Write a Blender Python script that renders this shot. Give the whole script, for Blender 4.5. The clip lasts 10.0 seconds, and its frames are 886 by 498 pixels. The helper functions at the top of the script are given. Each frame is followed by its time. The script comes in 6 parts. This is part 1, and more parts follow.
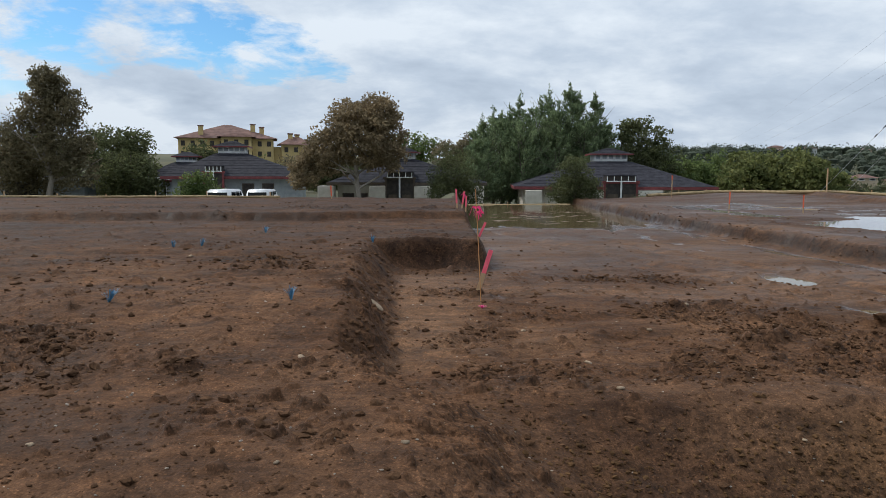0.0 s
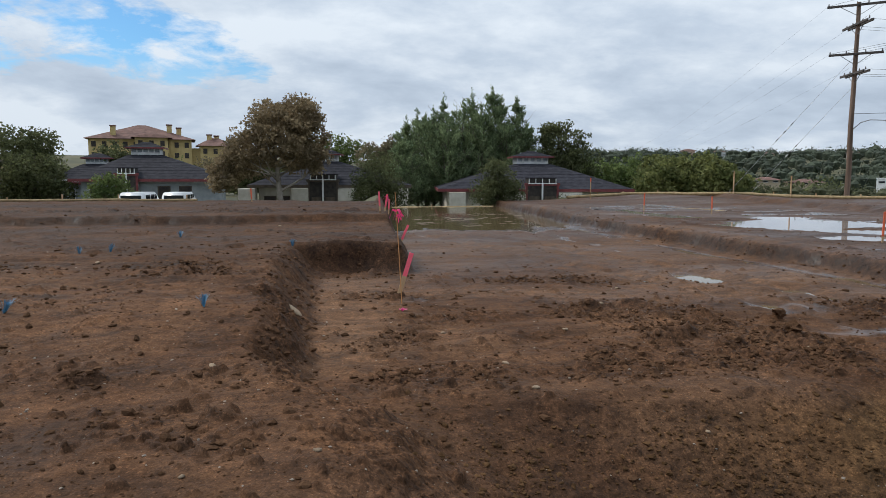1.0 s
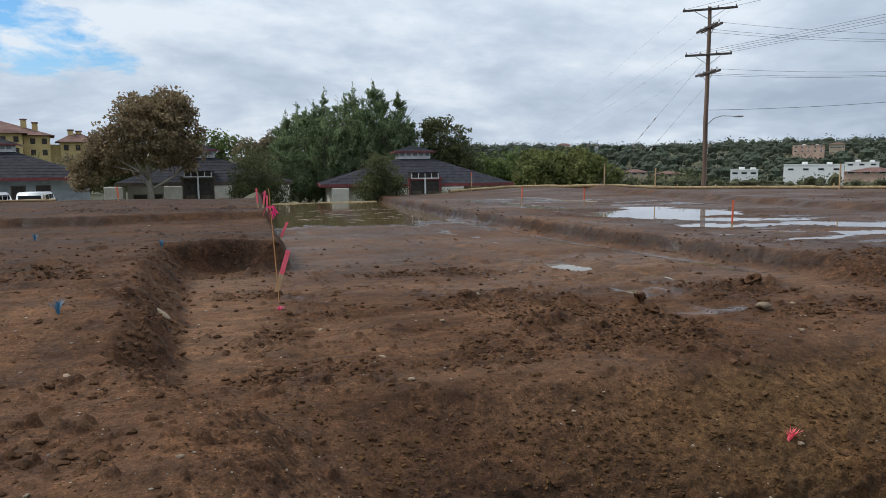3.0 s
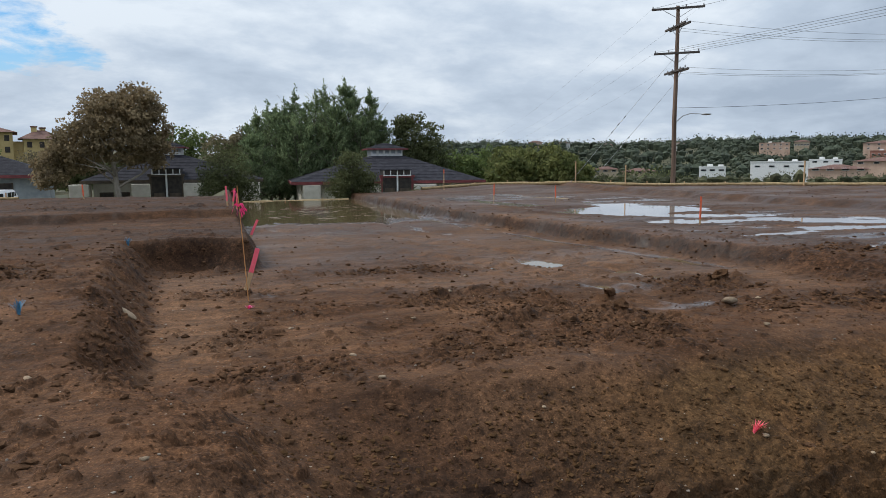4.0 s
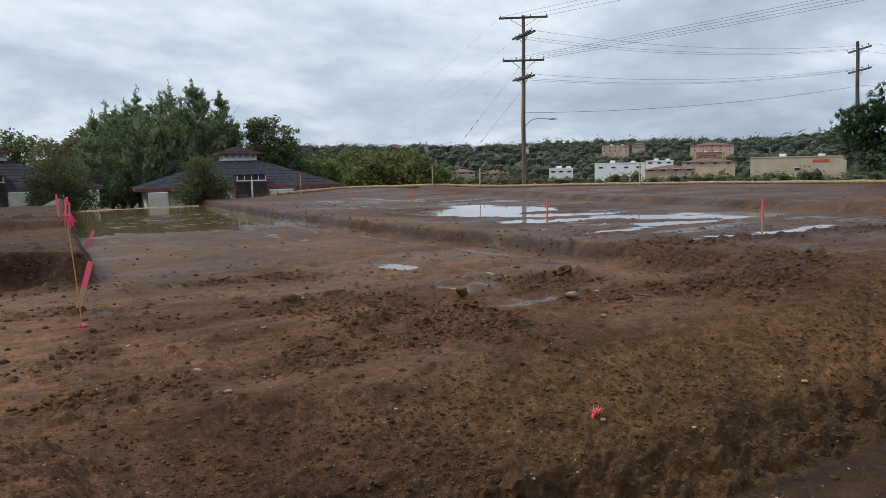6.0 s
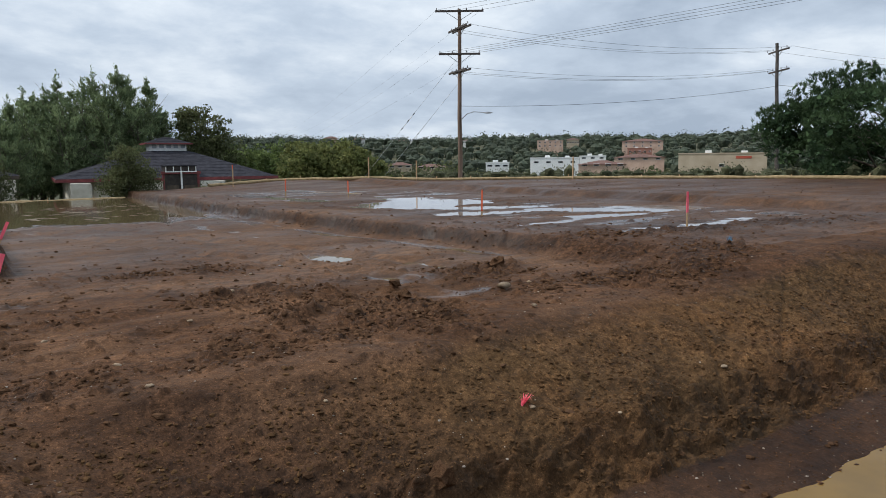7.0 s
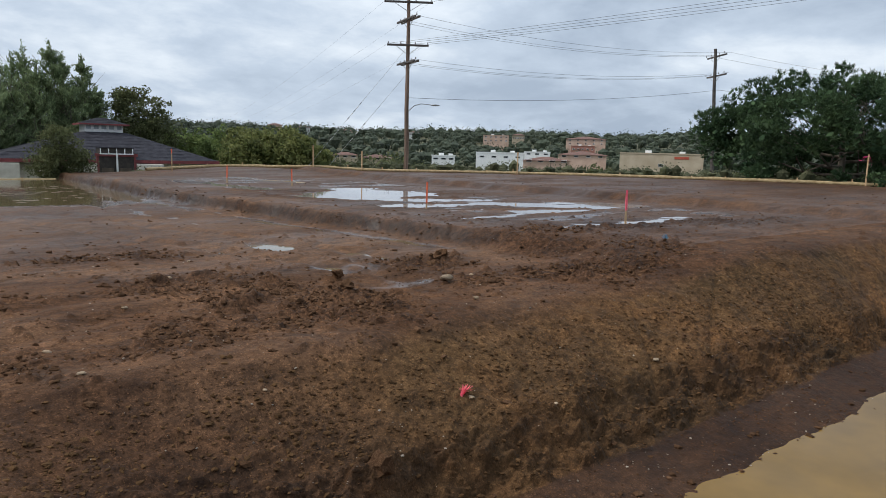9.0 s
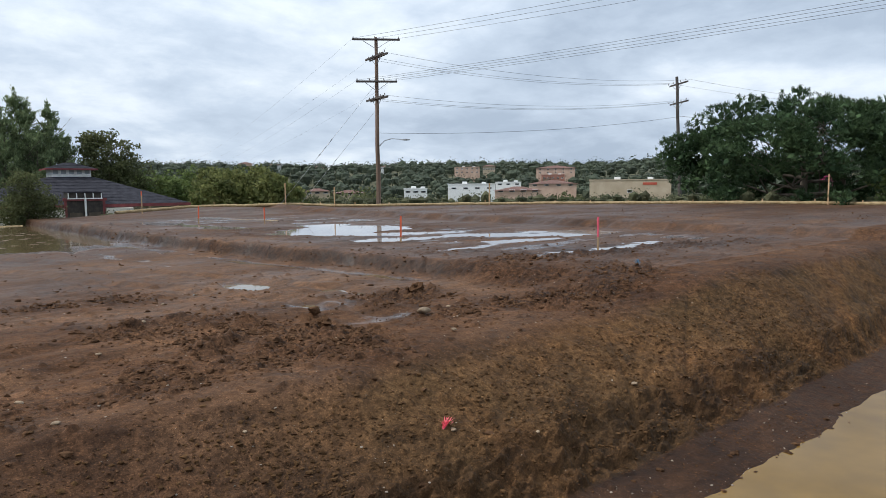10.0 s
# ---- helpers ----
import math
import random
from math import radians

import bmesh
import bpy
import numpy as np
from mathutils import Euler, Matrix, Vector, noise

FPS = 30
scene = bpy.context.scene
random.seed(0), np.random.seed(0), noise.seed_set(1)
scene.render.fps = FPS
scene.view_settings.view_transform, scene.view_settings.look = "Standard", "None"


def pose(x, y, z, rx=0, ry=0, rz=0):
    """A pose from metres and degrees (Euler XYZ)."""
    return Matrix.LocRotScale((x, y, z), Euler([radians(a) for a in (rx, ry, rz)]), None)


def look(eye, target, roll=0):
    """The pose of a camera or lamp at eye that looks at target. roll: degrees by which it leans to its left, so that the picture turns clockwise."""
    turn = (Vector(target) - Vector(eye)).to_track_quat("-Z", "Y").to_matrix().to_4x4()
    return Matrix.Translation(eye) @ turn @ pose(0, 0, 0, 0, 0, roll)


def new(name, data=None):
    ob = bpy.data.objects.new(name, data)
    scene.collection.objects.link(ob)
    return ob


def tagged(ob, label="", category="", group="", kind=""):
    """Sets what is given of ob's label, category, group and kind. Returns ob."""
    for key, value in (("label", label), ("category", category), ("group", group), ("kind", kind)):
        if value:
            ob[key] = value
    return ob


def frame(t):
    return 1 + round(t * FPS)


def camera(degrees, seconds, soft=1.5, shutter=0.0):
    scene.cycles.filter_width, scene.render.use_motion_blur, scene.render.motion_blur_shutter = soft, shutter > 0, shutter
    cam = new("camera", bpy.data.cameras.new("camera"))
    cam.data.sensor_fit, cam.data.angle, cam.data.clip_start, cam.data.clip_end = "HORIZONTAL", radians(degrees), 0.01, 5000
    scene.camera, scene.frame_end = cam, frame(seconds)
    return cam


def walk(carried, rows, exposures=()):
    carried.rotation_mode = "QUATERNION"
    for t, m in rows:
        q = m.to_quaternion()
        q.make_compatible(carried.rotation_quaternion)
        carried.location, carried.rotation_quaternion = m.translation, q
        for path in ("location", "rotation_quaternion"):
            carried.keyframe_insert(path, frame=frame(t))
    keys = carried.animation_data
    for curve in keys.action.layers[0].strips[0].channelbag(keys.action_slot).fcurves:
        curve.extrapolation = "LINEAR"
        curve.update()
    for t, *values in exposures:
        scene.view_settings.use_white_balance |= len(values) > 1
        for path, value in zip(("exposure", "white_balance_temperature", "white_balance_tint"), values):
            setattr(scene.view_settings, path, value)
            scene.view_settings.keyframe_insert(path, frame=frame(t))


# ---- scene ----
# ---- camera ----
cam = camera(65.2, 10.0, soft=0.8)
# seconds, eye x y z, yaw, pitch, roll
ROWS = [
    (0.0, 0.000, 0.000, 2.100, 0.00, -6.34, 0.13),
    (0.5, 0.044, -0.001, 2.098, -3.18, -7.46, 1.07),
    (1.0, 0.096, 0.002, 2.111, -6.13, -6.14, 0.16),
    (1.5, 0.120, -0.014, 2.105, -8.89, -6.00, 0.22),
    (2.0, 0.158, -0.035, 2.115, -11.06, -6.51, -0.13),
    (2.5, 0.183, -0.045, 2.106, -12.92, -6.78, -0.16),
    (2.7, 0.207, -0.058, 2.107, -14.40, -6.67, -0.17),
    (3.8, 0.250, -0.062, 2.106, -16.76, -6.54, -0.57),
    (4.0, 0.262, -0.054, 2.103, -17.78, -6.80, -0.44),
    (4.5, 0.268, -0.046, 2.110, -19.13, -6.90, -0.75),
    (5.0, 0.265, -0.066, 2.117, -21.43, -6.06, -0.65),
    (5.5, 0.312, -0.096, 2.117, -24.86, -6.47, -0.68),
    (5.7, 0.350, -0.112, 2.118, -26.73, -6.50, -0.87),
    (6.8, 0.463, -0.138, 2.075, -33.60, -7.29, -0.57),
    (7.0, 0.469, -0.144, 2.070, -34.38, -7.26, -0.46),
    (7.5, 0.461, -0.137, 2.075, -35.26, -7.08, -0.13),
    (8.0, 0.441, -0.150, 2.070, -35.81, -7.31, 0.64),
    (8.5, 0.435, -0.159, 2.066, -36.95, -7.72, 0.90),
    (9.0, 0.437, -0.193, 2.074, -39.06, -7.87, 1.47),
    (9.5, 0.427, -0.195, 2.067, -39.59, -7.66, 0.17),
    (10.0, 0.389, -0.238, 2.086, -41.12, -5.18, -0.46),
]
walk(cam, [(t, pose(x, y, z, 0, 0, yaw) @ pose(0, 0, 0, 90 + pitch) @ pose(0, 0, 0, 0, 0, roll)) for t, x, y, z, yaw, pitch, roll in ROWS], exposures=[(0.0, -0.08), (6.8, -0.05), (8.5, 0.0), (9.4, 0.04), (10.0, 0.15)])

# ---- world and sun ----
SUN_EL, SUN_AZ = 48.0, -62.0  # degrees; azimuth clockwise from +y


def sky_world():
    w = bpy.data.worlds.new("sky")
    scene.world = w
    w.use_nodes = True
    nt = w.node_tree
    nt.nodes.clear()
    N = nt.nodes.new
    L = nt.links.new
    out, bg = N("ShaderNodeOutputWorld"), N("ShaderNodeBackground")
    sky = N("ShaderNodeTexSky")
    sky.sky_type = "NISHITA"
    sky.sun_disc = False
    sky.sun_elevation, sky.sun_rotation = radians(SUN_EL), radians(SUN_AZ)
    sky.air_density, sky.dust_density = 1.0, 0.6
    tint = N("ShaderNodeMix")
    tint.data_type, tint.blend_type = "RGBA", "MULTIPLY"
    tint.inputs[0].default_value = 1.0
    tint.inputs[7].default_value = (0.064, 0.105, 0.134, 1)
    L(sky.outputs[0], tint.inputs[6])
    co = N("ShaderNodeTexCoord")
    sep = N("ShaderNodeSeparateXYZ")
    L(co.outputs["Generated"], sep.inputs[0])
    # clouds on a flat layer: direction divided by its height
    up = N("ShaderNodeMath"); up.operation = "MAXIMUM"; up.inputs[1].default_value = 0.0
    L(sep.outputs[2], up.inputs[0])
    lift = N("ShaderNodeMath"); lift.operation = "ADD"; lift.inputs[1].default_value = 0.30
    L(up.outputs[0], lift.inputs[0])
    div = N("ShaderNodeVectorMath"); div.operation = "DIVIDE"
    comb = N("ShaderNodeCombineXYZ")
    for i in range(3):
        L(lift.outputs[0], comb.inputs[i])
    L(co.outputs["Generated"], div.inputs[0]); L(comb.outputs[0], div.inputs[1])

    def noise_tex(scale, detail, rough, offset, distortion=0.0):
        mp = N("ShaderNodeMapping"); mp.inputs["Location"].default_value = offset
        mp.inputs["Scale"].default_value = (scale, scale, scale * 1.6)
        L(div.outputs[0], mp.inputs[0])
        t = N("ShaderNodeTexNoise")
        t.inputs["Scale"].default_value = 1.0
        t.inputs["Detail"].default_value, t.inputs["Roughness"].default_value = detail, rough
        t.inputs["Distortion"].default_value = distortion
        L(mp.outputs[0], t.inputs["Vector"])
        return t
    cover = noise_tex(0.75, 8, 0.55, (3.1, 1.7, 0.4), 0.3)
    grey = noise_tex(1.3, 6, 0.5, (0.3, 5.2, 2.0), 0.4)
    puff = noise_tex(5.5, 8, 0.62, (4.0, 2.0, 1.0), 0.2)
    # thinner cover toward the west, heavier toward the east
    lean = N("ShaderNodeVectorMath"); lean.operation = "DOT_PRODUCT"; lean.inputs[1].default_value = (0.50, -0.1, 0.0)
    L(co.outputs["Generated"], lean.inputs[0])
    s1 = N("ShaderNodeMath"); s1.operation = "MULTIPLY_ADD"; s1.inputs[1].default_value = 0.30
    L(lean.outputs["Value"], s1.inputs[0]); L(cover.outputs[0], s1.inputs[2])
    ramp = N("ShaderNodeValToRGB")
    ramp.color_ramp.elements[0].position, ramp.color_ramp.elements[1].position = 0.43, 0.51
    # a break in the cloud low in the north-west
    off = N("ShaderNodeVectorMath"); off.operation = "SUBTRACT"; off.inputs[1].default_value = (-0.37, 0.91, 0.155)
    L(co.outputs["Generated"], off.inputs[0])
    flat = N("ShaderNodeVectorMath"); flat.operation = "MULTIPLY"; flat.inputs[1].default_value = (2.6, 1.0, 12.0)
    L(off.outputs[0], flat.inputs[0])
    dist = N("ShaderNodeVectorMath"); dist.operation = "LENGTH"
    L(flat.outputs[0], dist.inputs[0])
    gap = N("ShaderNodeMapRange"); gap.interpolation_type = "SMOOTHSTEP"
    gap.inputs[1].default_value, gap.inputs[2].default_value, gap.inputs[3].default_value, gap.inputs[4].default_value = 0.3, 1.3, 0.31, 0.0
    L(dist.outputs["Value"], gap.inputs[0])
    s2 = N("ShaderNodeMath"); s2.operation = "SUBTRACT"
    tuft = N("ShaderNodeMath"); tuft.operation = "MULTIPLY_ADD"; tuft.inputs[1].default_value = 0.42
    L(puff.outputs[0], tuft.inputs[0]); L(s1.outputs[0], tuft.inputs[2])
    L(tuft.outputs[0], s2.inputs[0]); L(gap.outputs[0], s2.inputs[1])
    L(s2.outputs[0], ramp.inputs[0])
    # haze near the horizon hides the blue
    hz = N("ShaderNodeMapRange"); hz.inputs[1].default_value, hz.inputs[2].default_value = 0.16, 0.02
    L(sep.outputs[2], hz.inputs[0])
    mx = N("ShaderNodeMath"); mx.operation = "MAXIMUM"
    L(ramp.outputs[0], mx.inputs[0]); L(hz.outputs[0], mx.inputs[1])
    tone = N("ShaderNodeValToRGB")
    e = tone.color_ramp.elements
    e[0].position, e[0].color = 0.33, (0.42, 0.51, 0.635, 1)
    e[1].position, e[1].color = 0.64, (0.80, 0.885, 0.98, 1)
    m = e.new(0.5); m.color = (0.58, 0.68, 0.81, 1)
    add = N("ShaderNodeMath"); add.operation = "MULTIPLY_ADD"; add.inputs[1].default_value = 0.30
    sub = N("ShaderNodeMath"); sub.operation = "SUBTRACT"; sub.inputs[1].default_value = 0.5
    L(puff.outputs[0], sub.inputs[0]); L(sub.outputs[0], add.inputs[0]); L(grey.outputs[0], add.inputs[2])
    thin = N("ShaderNodeMath"); thin.operation = "MULTIPLY_ADD"; thin.inputs[1].default_value = -0.16
    L(lean.outputs["Value"], thin.inputs[0]); L(add.outputs[0], thin.inputs[2])
    L(thin.outputs[0], tone.inputs[0])
    mix = N("ShaderNodeMix"); mix.data_type = "RGBA"
    # an overcast sky is brightest overhead
    zen = N("ShaderNodeMath"); zen.operation = "MULTIPLY_ADD"; zen.inputs[1].default_value, zen.inputs[2].default_value = 0.45, 0.93
    L(up.outputs[0], zen.inputs[0])
    over = N("ShaderNodeVectorMath"); over.operation = "SCALE"
    L(tone.outputs[0], over.inputs[0]); L(zen.outputs[0], over.inputs["Scale"])
    L(mx.outputs[0], mix.inputs[0]); L(tint.outputs[2], mix.inputs[6]); L(over.outputs[0], mix.inputs[7])
    L(mix.outputs[2], bg.inputs[0])
    bg.inputs[1].default_value = 1.0
    L(bg.outputs[0], out.inputs[0])


sky_world()
sun = new("sun", bpy.data.lights.new("sun", "SUN"))
sun.data.energy, sun.data.angle, sun.data.color = 2.4, radians(12), (1.0, 0.96, 0.91)
sun.matrix_world = look((0, 0, 50), (-math.sin(radians(SUN_AZ)) * 40, -math.cos(radians(SUN_AZ)) * 40, 50 - 40 * math.tan(radians(SUN_EL))))


# ---- materials ----
def material(name, rough=0.8, metal=0.0, colors=((0.3, 0.3, 0.3), (0.4, 0.4, 0.4)), scale=5.0, stretch=(1, 1, 1), bump=0.3, bump_scale=None, spread=0.1, fine=0.25, spec=0.4, random_tint=0.0, island=0.0):
    """Two noise scales between two colours, uneven roughness and a bump."""
    m = bpy.data.materials.new(name)
    m.use_nodes = True
    nt = m.node_tree
    N, L = nt.nodes.new, nt.links.new
    b = nt.nodes["Principled BSDF"]
    b.inputs["Metallic"].default_value = metal
    b.inputs["Specular IOR Level"].default_value = spec
    co = N("ShaderNodeTexCoord")
    mp = N("ShaderNodeMapping")
    mp.inputs["Scale"].default_value = stretch
    L(co.outputs["Object"], mp.inputs[0])
    big, small = N("ShaderNodeTexNoise"), N("ShaderNodeTexNoise")
    for t, s, d in ((big, scale, 4), (small, scale * 9, 3)):
        t.inputs["Scale"].default_value, t.inputs["Detail"].default_value = s, d
        L(mp.outputs[0], t.inputs["Vector"])
    mixv = N("ShaderNodeMath"); mixv.operation = "MULTIPLY_ADD"; mixv.inputs[1].default_value = fine
    L(small.outputs[0], mixv.inputs[0]); L(big.outputs[0], mixv.inputs[2])
    ramp = N("ShaderNodeValToRGB")
    ramp.color_ramp.elements[0].position, ramp.color_ramp.elements[1].position = 0.35 + fine / 2 - 0.02, 0.65 + fine / 2
    ramp.color_ramp.elements[0].color, ramp.color_ramp.elements[1].color = (*colors[0], 1), (*colors[1], 1)
    L(mixv.outputs[0], ramp.inputs[0])
    col = ramp.outputs[0]
    if random_tint or island:
        if island:
            src = N("ShaderNodeNewGeometry").outputs["Random Per Island"]
            amount = island
        else:
            src = N("ShaderNodeObjectInfo").outputs["Random"]
            amount = random_tint
        mr = N("ShaderNodeMapRange"); mr.inputs[3].default_value, mr.inputs[4].default_value = 1 - amount, 1 + amount
        L(src, mr.inputs[0])
        hs = N("ShaderNodeHueSaturation")
        L(mr.outputs[0], hs.inputs["Value"]); L(col, hs.inputs["Color"])
        col = hs.outputs[0]
    L(col, b.inputs["Base Color"])
    rr = N("ShaderNodeMapRange"); rr.inputs[3].default_value, rr.inputs[4].default_value = max(rough - spread, 0.02), min(rough + spread, 1)
    L(small.outputs[0], rr.inputs[0]); L(rr.outputs[0], b.inputs["Roughness"])
    if bump:
        bp = N("ShaderNodeBump"); bp.inputs["Strength"].default_value = bump
        bp.inputs["Distance"].default_value = bump_scale or 0.02
        L(small.outputs[0], bp.inputs["Height"]); L(bp.outputs[0], b.inputs["Normal"])
    return m


def mud_material():
    """Wet graded earth. 'wet' darkens and glosses; 'soil' turns it toward the ochre sand of the cut bank; 'churn' roughens it."""
    m = bpy.data.materials.new("earth")
    m.use_nodes = True
    nt = m.node_tree
    N, L = nt.nodes.new, nt.links.new
    b = nt.nodes["Principled BSDF"]
    co = N("ShaderNodeTexCoord")

    def tex(scale, detail, rough=0.55, dist=0.0):
        t = N("ShaderNodeTexNoise")
        t.inputs["Scale"].default_value, t.inputs["Detail"].default_value = scale, detail
        t.inputs["Roughness"].default_value, t.inputs["Distortion"].default_value = rough, dist
        L(co.outputs["Object"], t.inputs["Vector"])
        return t.outputs[0]

    def math_node(op, a, c):
        n = N("ShaderNodeMath"); n.operation = op
        for v, i in ((a, 0), (c, 1)):
            if isinstance(v, float):
                n.inputs[i].default_value = v
            else:
                L(v, n.inputs[i])
        return n.outputs[0]

    def span(src, a, c, lo, hi, smooth=False):
        n = N("ShaderNodeMapRange")
        if smooth:
            n.interpolation_type = "SMOOTHSTEP"
        n.inputs[1].default_value, n.inputs[2].default_value, n.inputs[3].default_value, n.inputs[4].default_value = a, c, lo, hi
        L(src, n.inputs[0])
        return n.outputs[0]

    def crumbs(scale, share):
        """Crumbs of earth: their height (0 to 1) and a random value for each."""
        warp = N("ShaderNodeVectorMath"); warp.operation = "MULTIPLY_ADD"
        nz = N("ShaderNodeTexNoise"); nz.inputs["Scale"].default_value, nz.inputs["Detail"].default_value = scale * 1.3, 2
        L(co.outputs["Object"], nz.inputs["Vector"])
        warp.inputs[1].default_value = (0.5 / scale,) * 3
        L(nz.outputs["Color"], warp.inputs[0]); L(co.outputs["Object"], warp.inputs[2])
        v = N("ShaderNodeTexVoronoi"); v.inputs["Scale"].default_value = scale
        L(warp.outputs[0], v.inputs["Vector"])
        pick = N("ShaderNodeSeparateColor"); L(v.outputs["Color"], pick.inputs[0])
        there = span(pick.outputs[0], 1 - share - 0.03, 1 - share + 0.03, 0.0, 1.0)
        return math_node("MULTIPLY", span(v.outputs["Distance"], 0.22, 0.52, 1.0, 0.0, True), there), pick.outputs[1]

    patches, mid, fine, grain = tex(0.35, 5, 0.6, 0.6), tex(2.2, 7, 0.62, 0.4), tex(9, 6, 0.66, 0.3), tex(70, 3, 0.65)
    big, _ = crumbs(13.0, 0.28)
    small, tone = crumbs(33.0, 0.5)
    tiny, grit = crumbs(85.0, 0.55)

    def ramp(src, *stops):
        r = N("ShaderNodeValToRGB")
        els = r.color_ramp.elements
        els[0].position, els[0].color = stops[0][0], (*stops[0][1], 1)
        els[1].position, els[1].color = stops[-1][0], (*stops[-1][1], 1)
        for p, c in stops[1:-1]:
            e = els.new(p); e.color = (*c, 1)
        L(src, r.inputs[0])
        return r.outputs[0]

    def mixc(f, a, c, kind="MIX"):
        x = N("ShaderNodeMix"); x.data_type, x.blend_type = "RGBA", kind
        for v, i in ((f, 0), (a, 6), (c, 7)):
            if isinstance(v, float):
                x.inputs[i].default_value = v
            elif isinstance(v, tuple):
                x.inputs[i].default_value = (*v, 1)
            else:
                L(v, x.inputs[i])
        return x.outputs[2]

    def attr(name):
        a = N("ShaderNodeAttribute"); a.attribute_name = name
        return a.outputs["Fac"]

    def grey(a):
        return (a, a * 0.99, a * 0.975)
    base = ramp(patches, (0.3, (0.066, 0.0330, 0.0172)), (0.5, (0.093, 0.0480, 0.0258)), (0.7, (0.126, 0.068, 0.038)))
    ochre = ramp(patches, (0.34, (0.074, 0.0445, 0.0215)), (0.50, (0.096, 0.0545, 0.0255)), (0.66, (0.116, 0.060, 0.0265)))
    col = mixc(attr("soil"), base, ochre)
    tan = ramp(patches, (0.3, (0.122, 0.067, 0.038)), (0.7, (0.172, 0.099, 0.058)))
    col = mixc(attr("pale"), col, tan)
    col = mixc(1.0, col, ramp(mid, (0.32, grey(0.62)), (0.5, grey(0.98)), (0.68, grey(1.26))), "MULTIPLY")
    churn = attr("churn")
    amount = span(churn, 0.0, 1.0, 0.45, 1.0)
    col = mixc(amount, col, mixc(1.0, col, ramp(fine, (0.34, grey(0.48)), (0.5, grey(0.98)), (0.66, grey(1.42))), "MULTIPLY"))
    col = mixc(amount, col, mixc(1.0, col, ramp(tone, (0.0, grey(0.62)), (0.5, grey(1.0)), (1.0, grey(1.36))), "MULTIPLY"))
    col = mixc(1.0, col, ramp(grain, (0.3, grey(0.66)), (0.5, grey(1.0)), (0.7, grey(1.36))), "MULTIPLY")
    col = mixc(span(grit, 0.93, 0.96, 0.0, 0.7), col, mixc(1.0, col, (2.0, 1.95, 1.9), "MULTIPLY"))
    # streaks left by grading and tracks
    smear = N("ShaderNodeMapping"); smear.inputs["Scale"].default_value = (0.26, 1.0, 1.0); smear.inputs["Rotation"].default_value = (0, 0, 0.12)
    L(co.outputs["Object"], smear.inputs[0])
    track = N("ShaderNodeTexNoise"); track.inputs["Scale"].default_value, track.inputs["Detail"].default_value, track.inputs["Roughness"].default_value, track.inputs["Distortion"].default_value = 3.4, 7, 0.68, 0.8
    L(smear.outputs[0], track.inputs["Vector"])
    col = mixc(span(churn, 0.0, 1.0, 0.9, 0.3), col, mixc(1.0, col, ramp(track.outputs[0], (0.34, grey(0.62)), (0.5, grey(0.98)), (0.66, grey(1.22))), "MULTIPLY"))
    wet = attr("wet")
    col = mixc(wet, col, mixc(1.0, col, (0.60, 0.585, 0.575), "MULTIPLY"))
    # dark damp earth, together with the shade painted on steep cuts
    damp_shade = attr("damp_shade")
    col = mixc(damp_shade, col, mixc(1.0, col, (0.45, 0.435, 0.43), "MULTIPLY"))
    L(col, b.inputs["Base Color"])
    dry_rough = span(mid, 0.3, 0.7, 0.62, 0.92)
    r2 = N("ShaderNodeMix"); r2.data_type = "FLOAT"
    shine = math_node("MAXIMUM", wet, math_node("MULTIPLY", attr("damp_shade"), 0.15))
    L(shine, r2.inputs[0]); L(dry_rough, r2.inputs[2]); r2.inputs[3].default_value = 0.20
    L(r2.outputs[0], b.inputs["Roughness"])
    L(span(shine, 0.0, 1.0, 0.07, 0.5), b.inputs["Specular IOR Level"])
    # relief in metres
    rise = math_node("MULTIPLY", tex(9, 2, 0.5, 0.3), 0.024)
    for src, tall in ((big, 0.011), (small, 0.0062), (tiny, 0.0016), (grain, 0.001)):
        rise = math_node("ADD", rise, math_node("MULTIPLY", src, tall))
    bp = N("ShaderNodeBump"); bp.inputs["Distance"].default_value = 1.0
    L(math_node("MULTIPLY", span(wet, 0.0, 1.0, 1.0, 0.16), amount), bp.inputs["Strength"])
    L(rise, bp.inputs["Height"]); L(bp.outputs[0], b.inputs["Normal"])
    return m


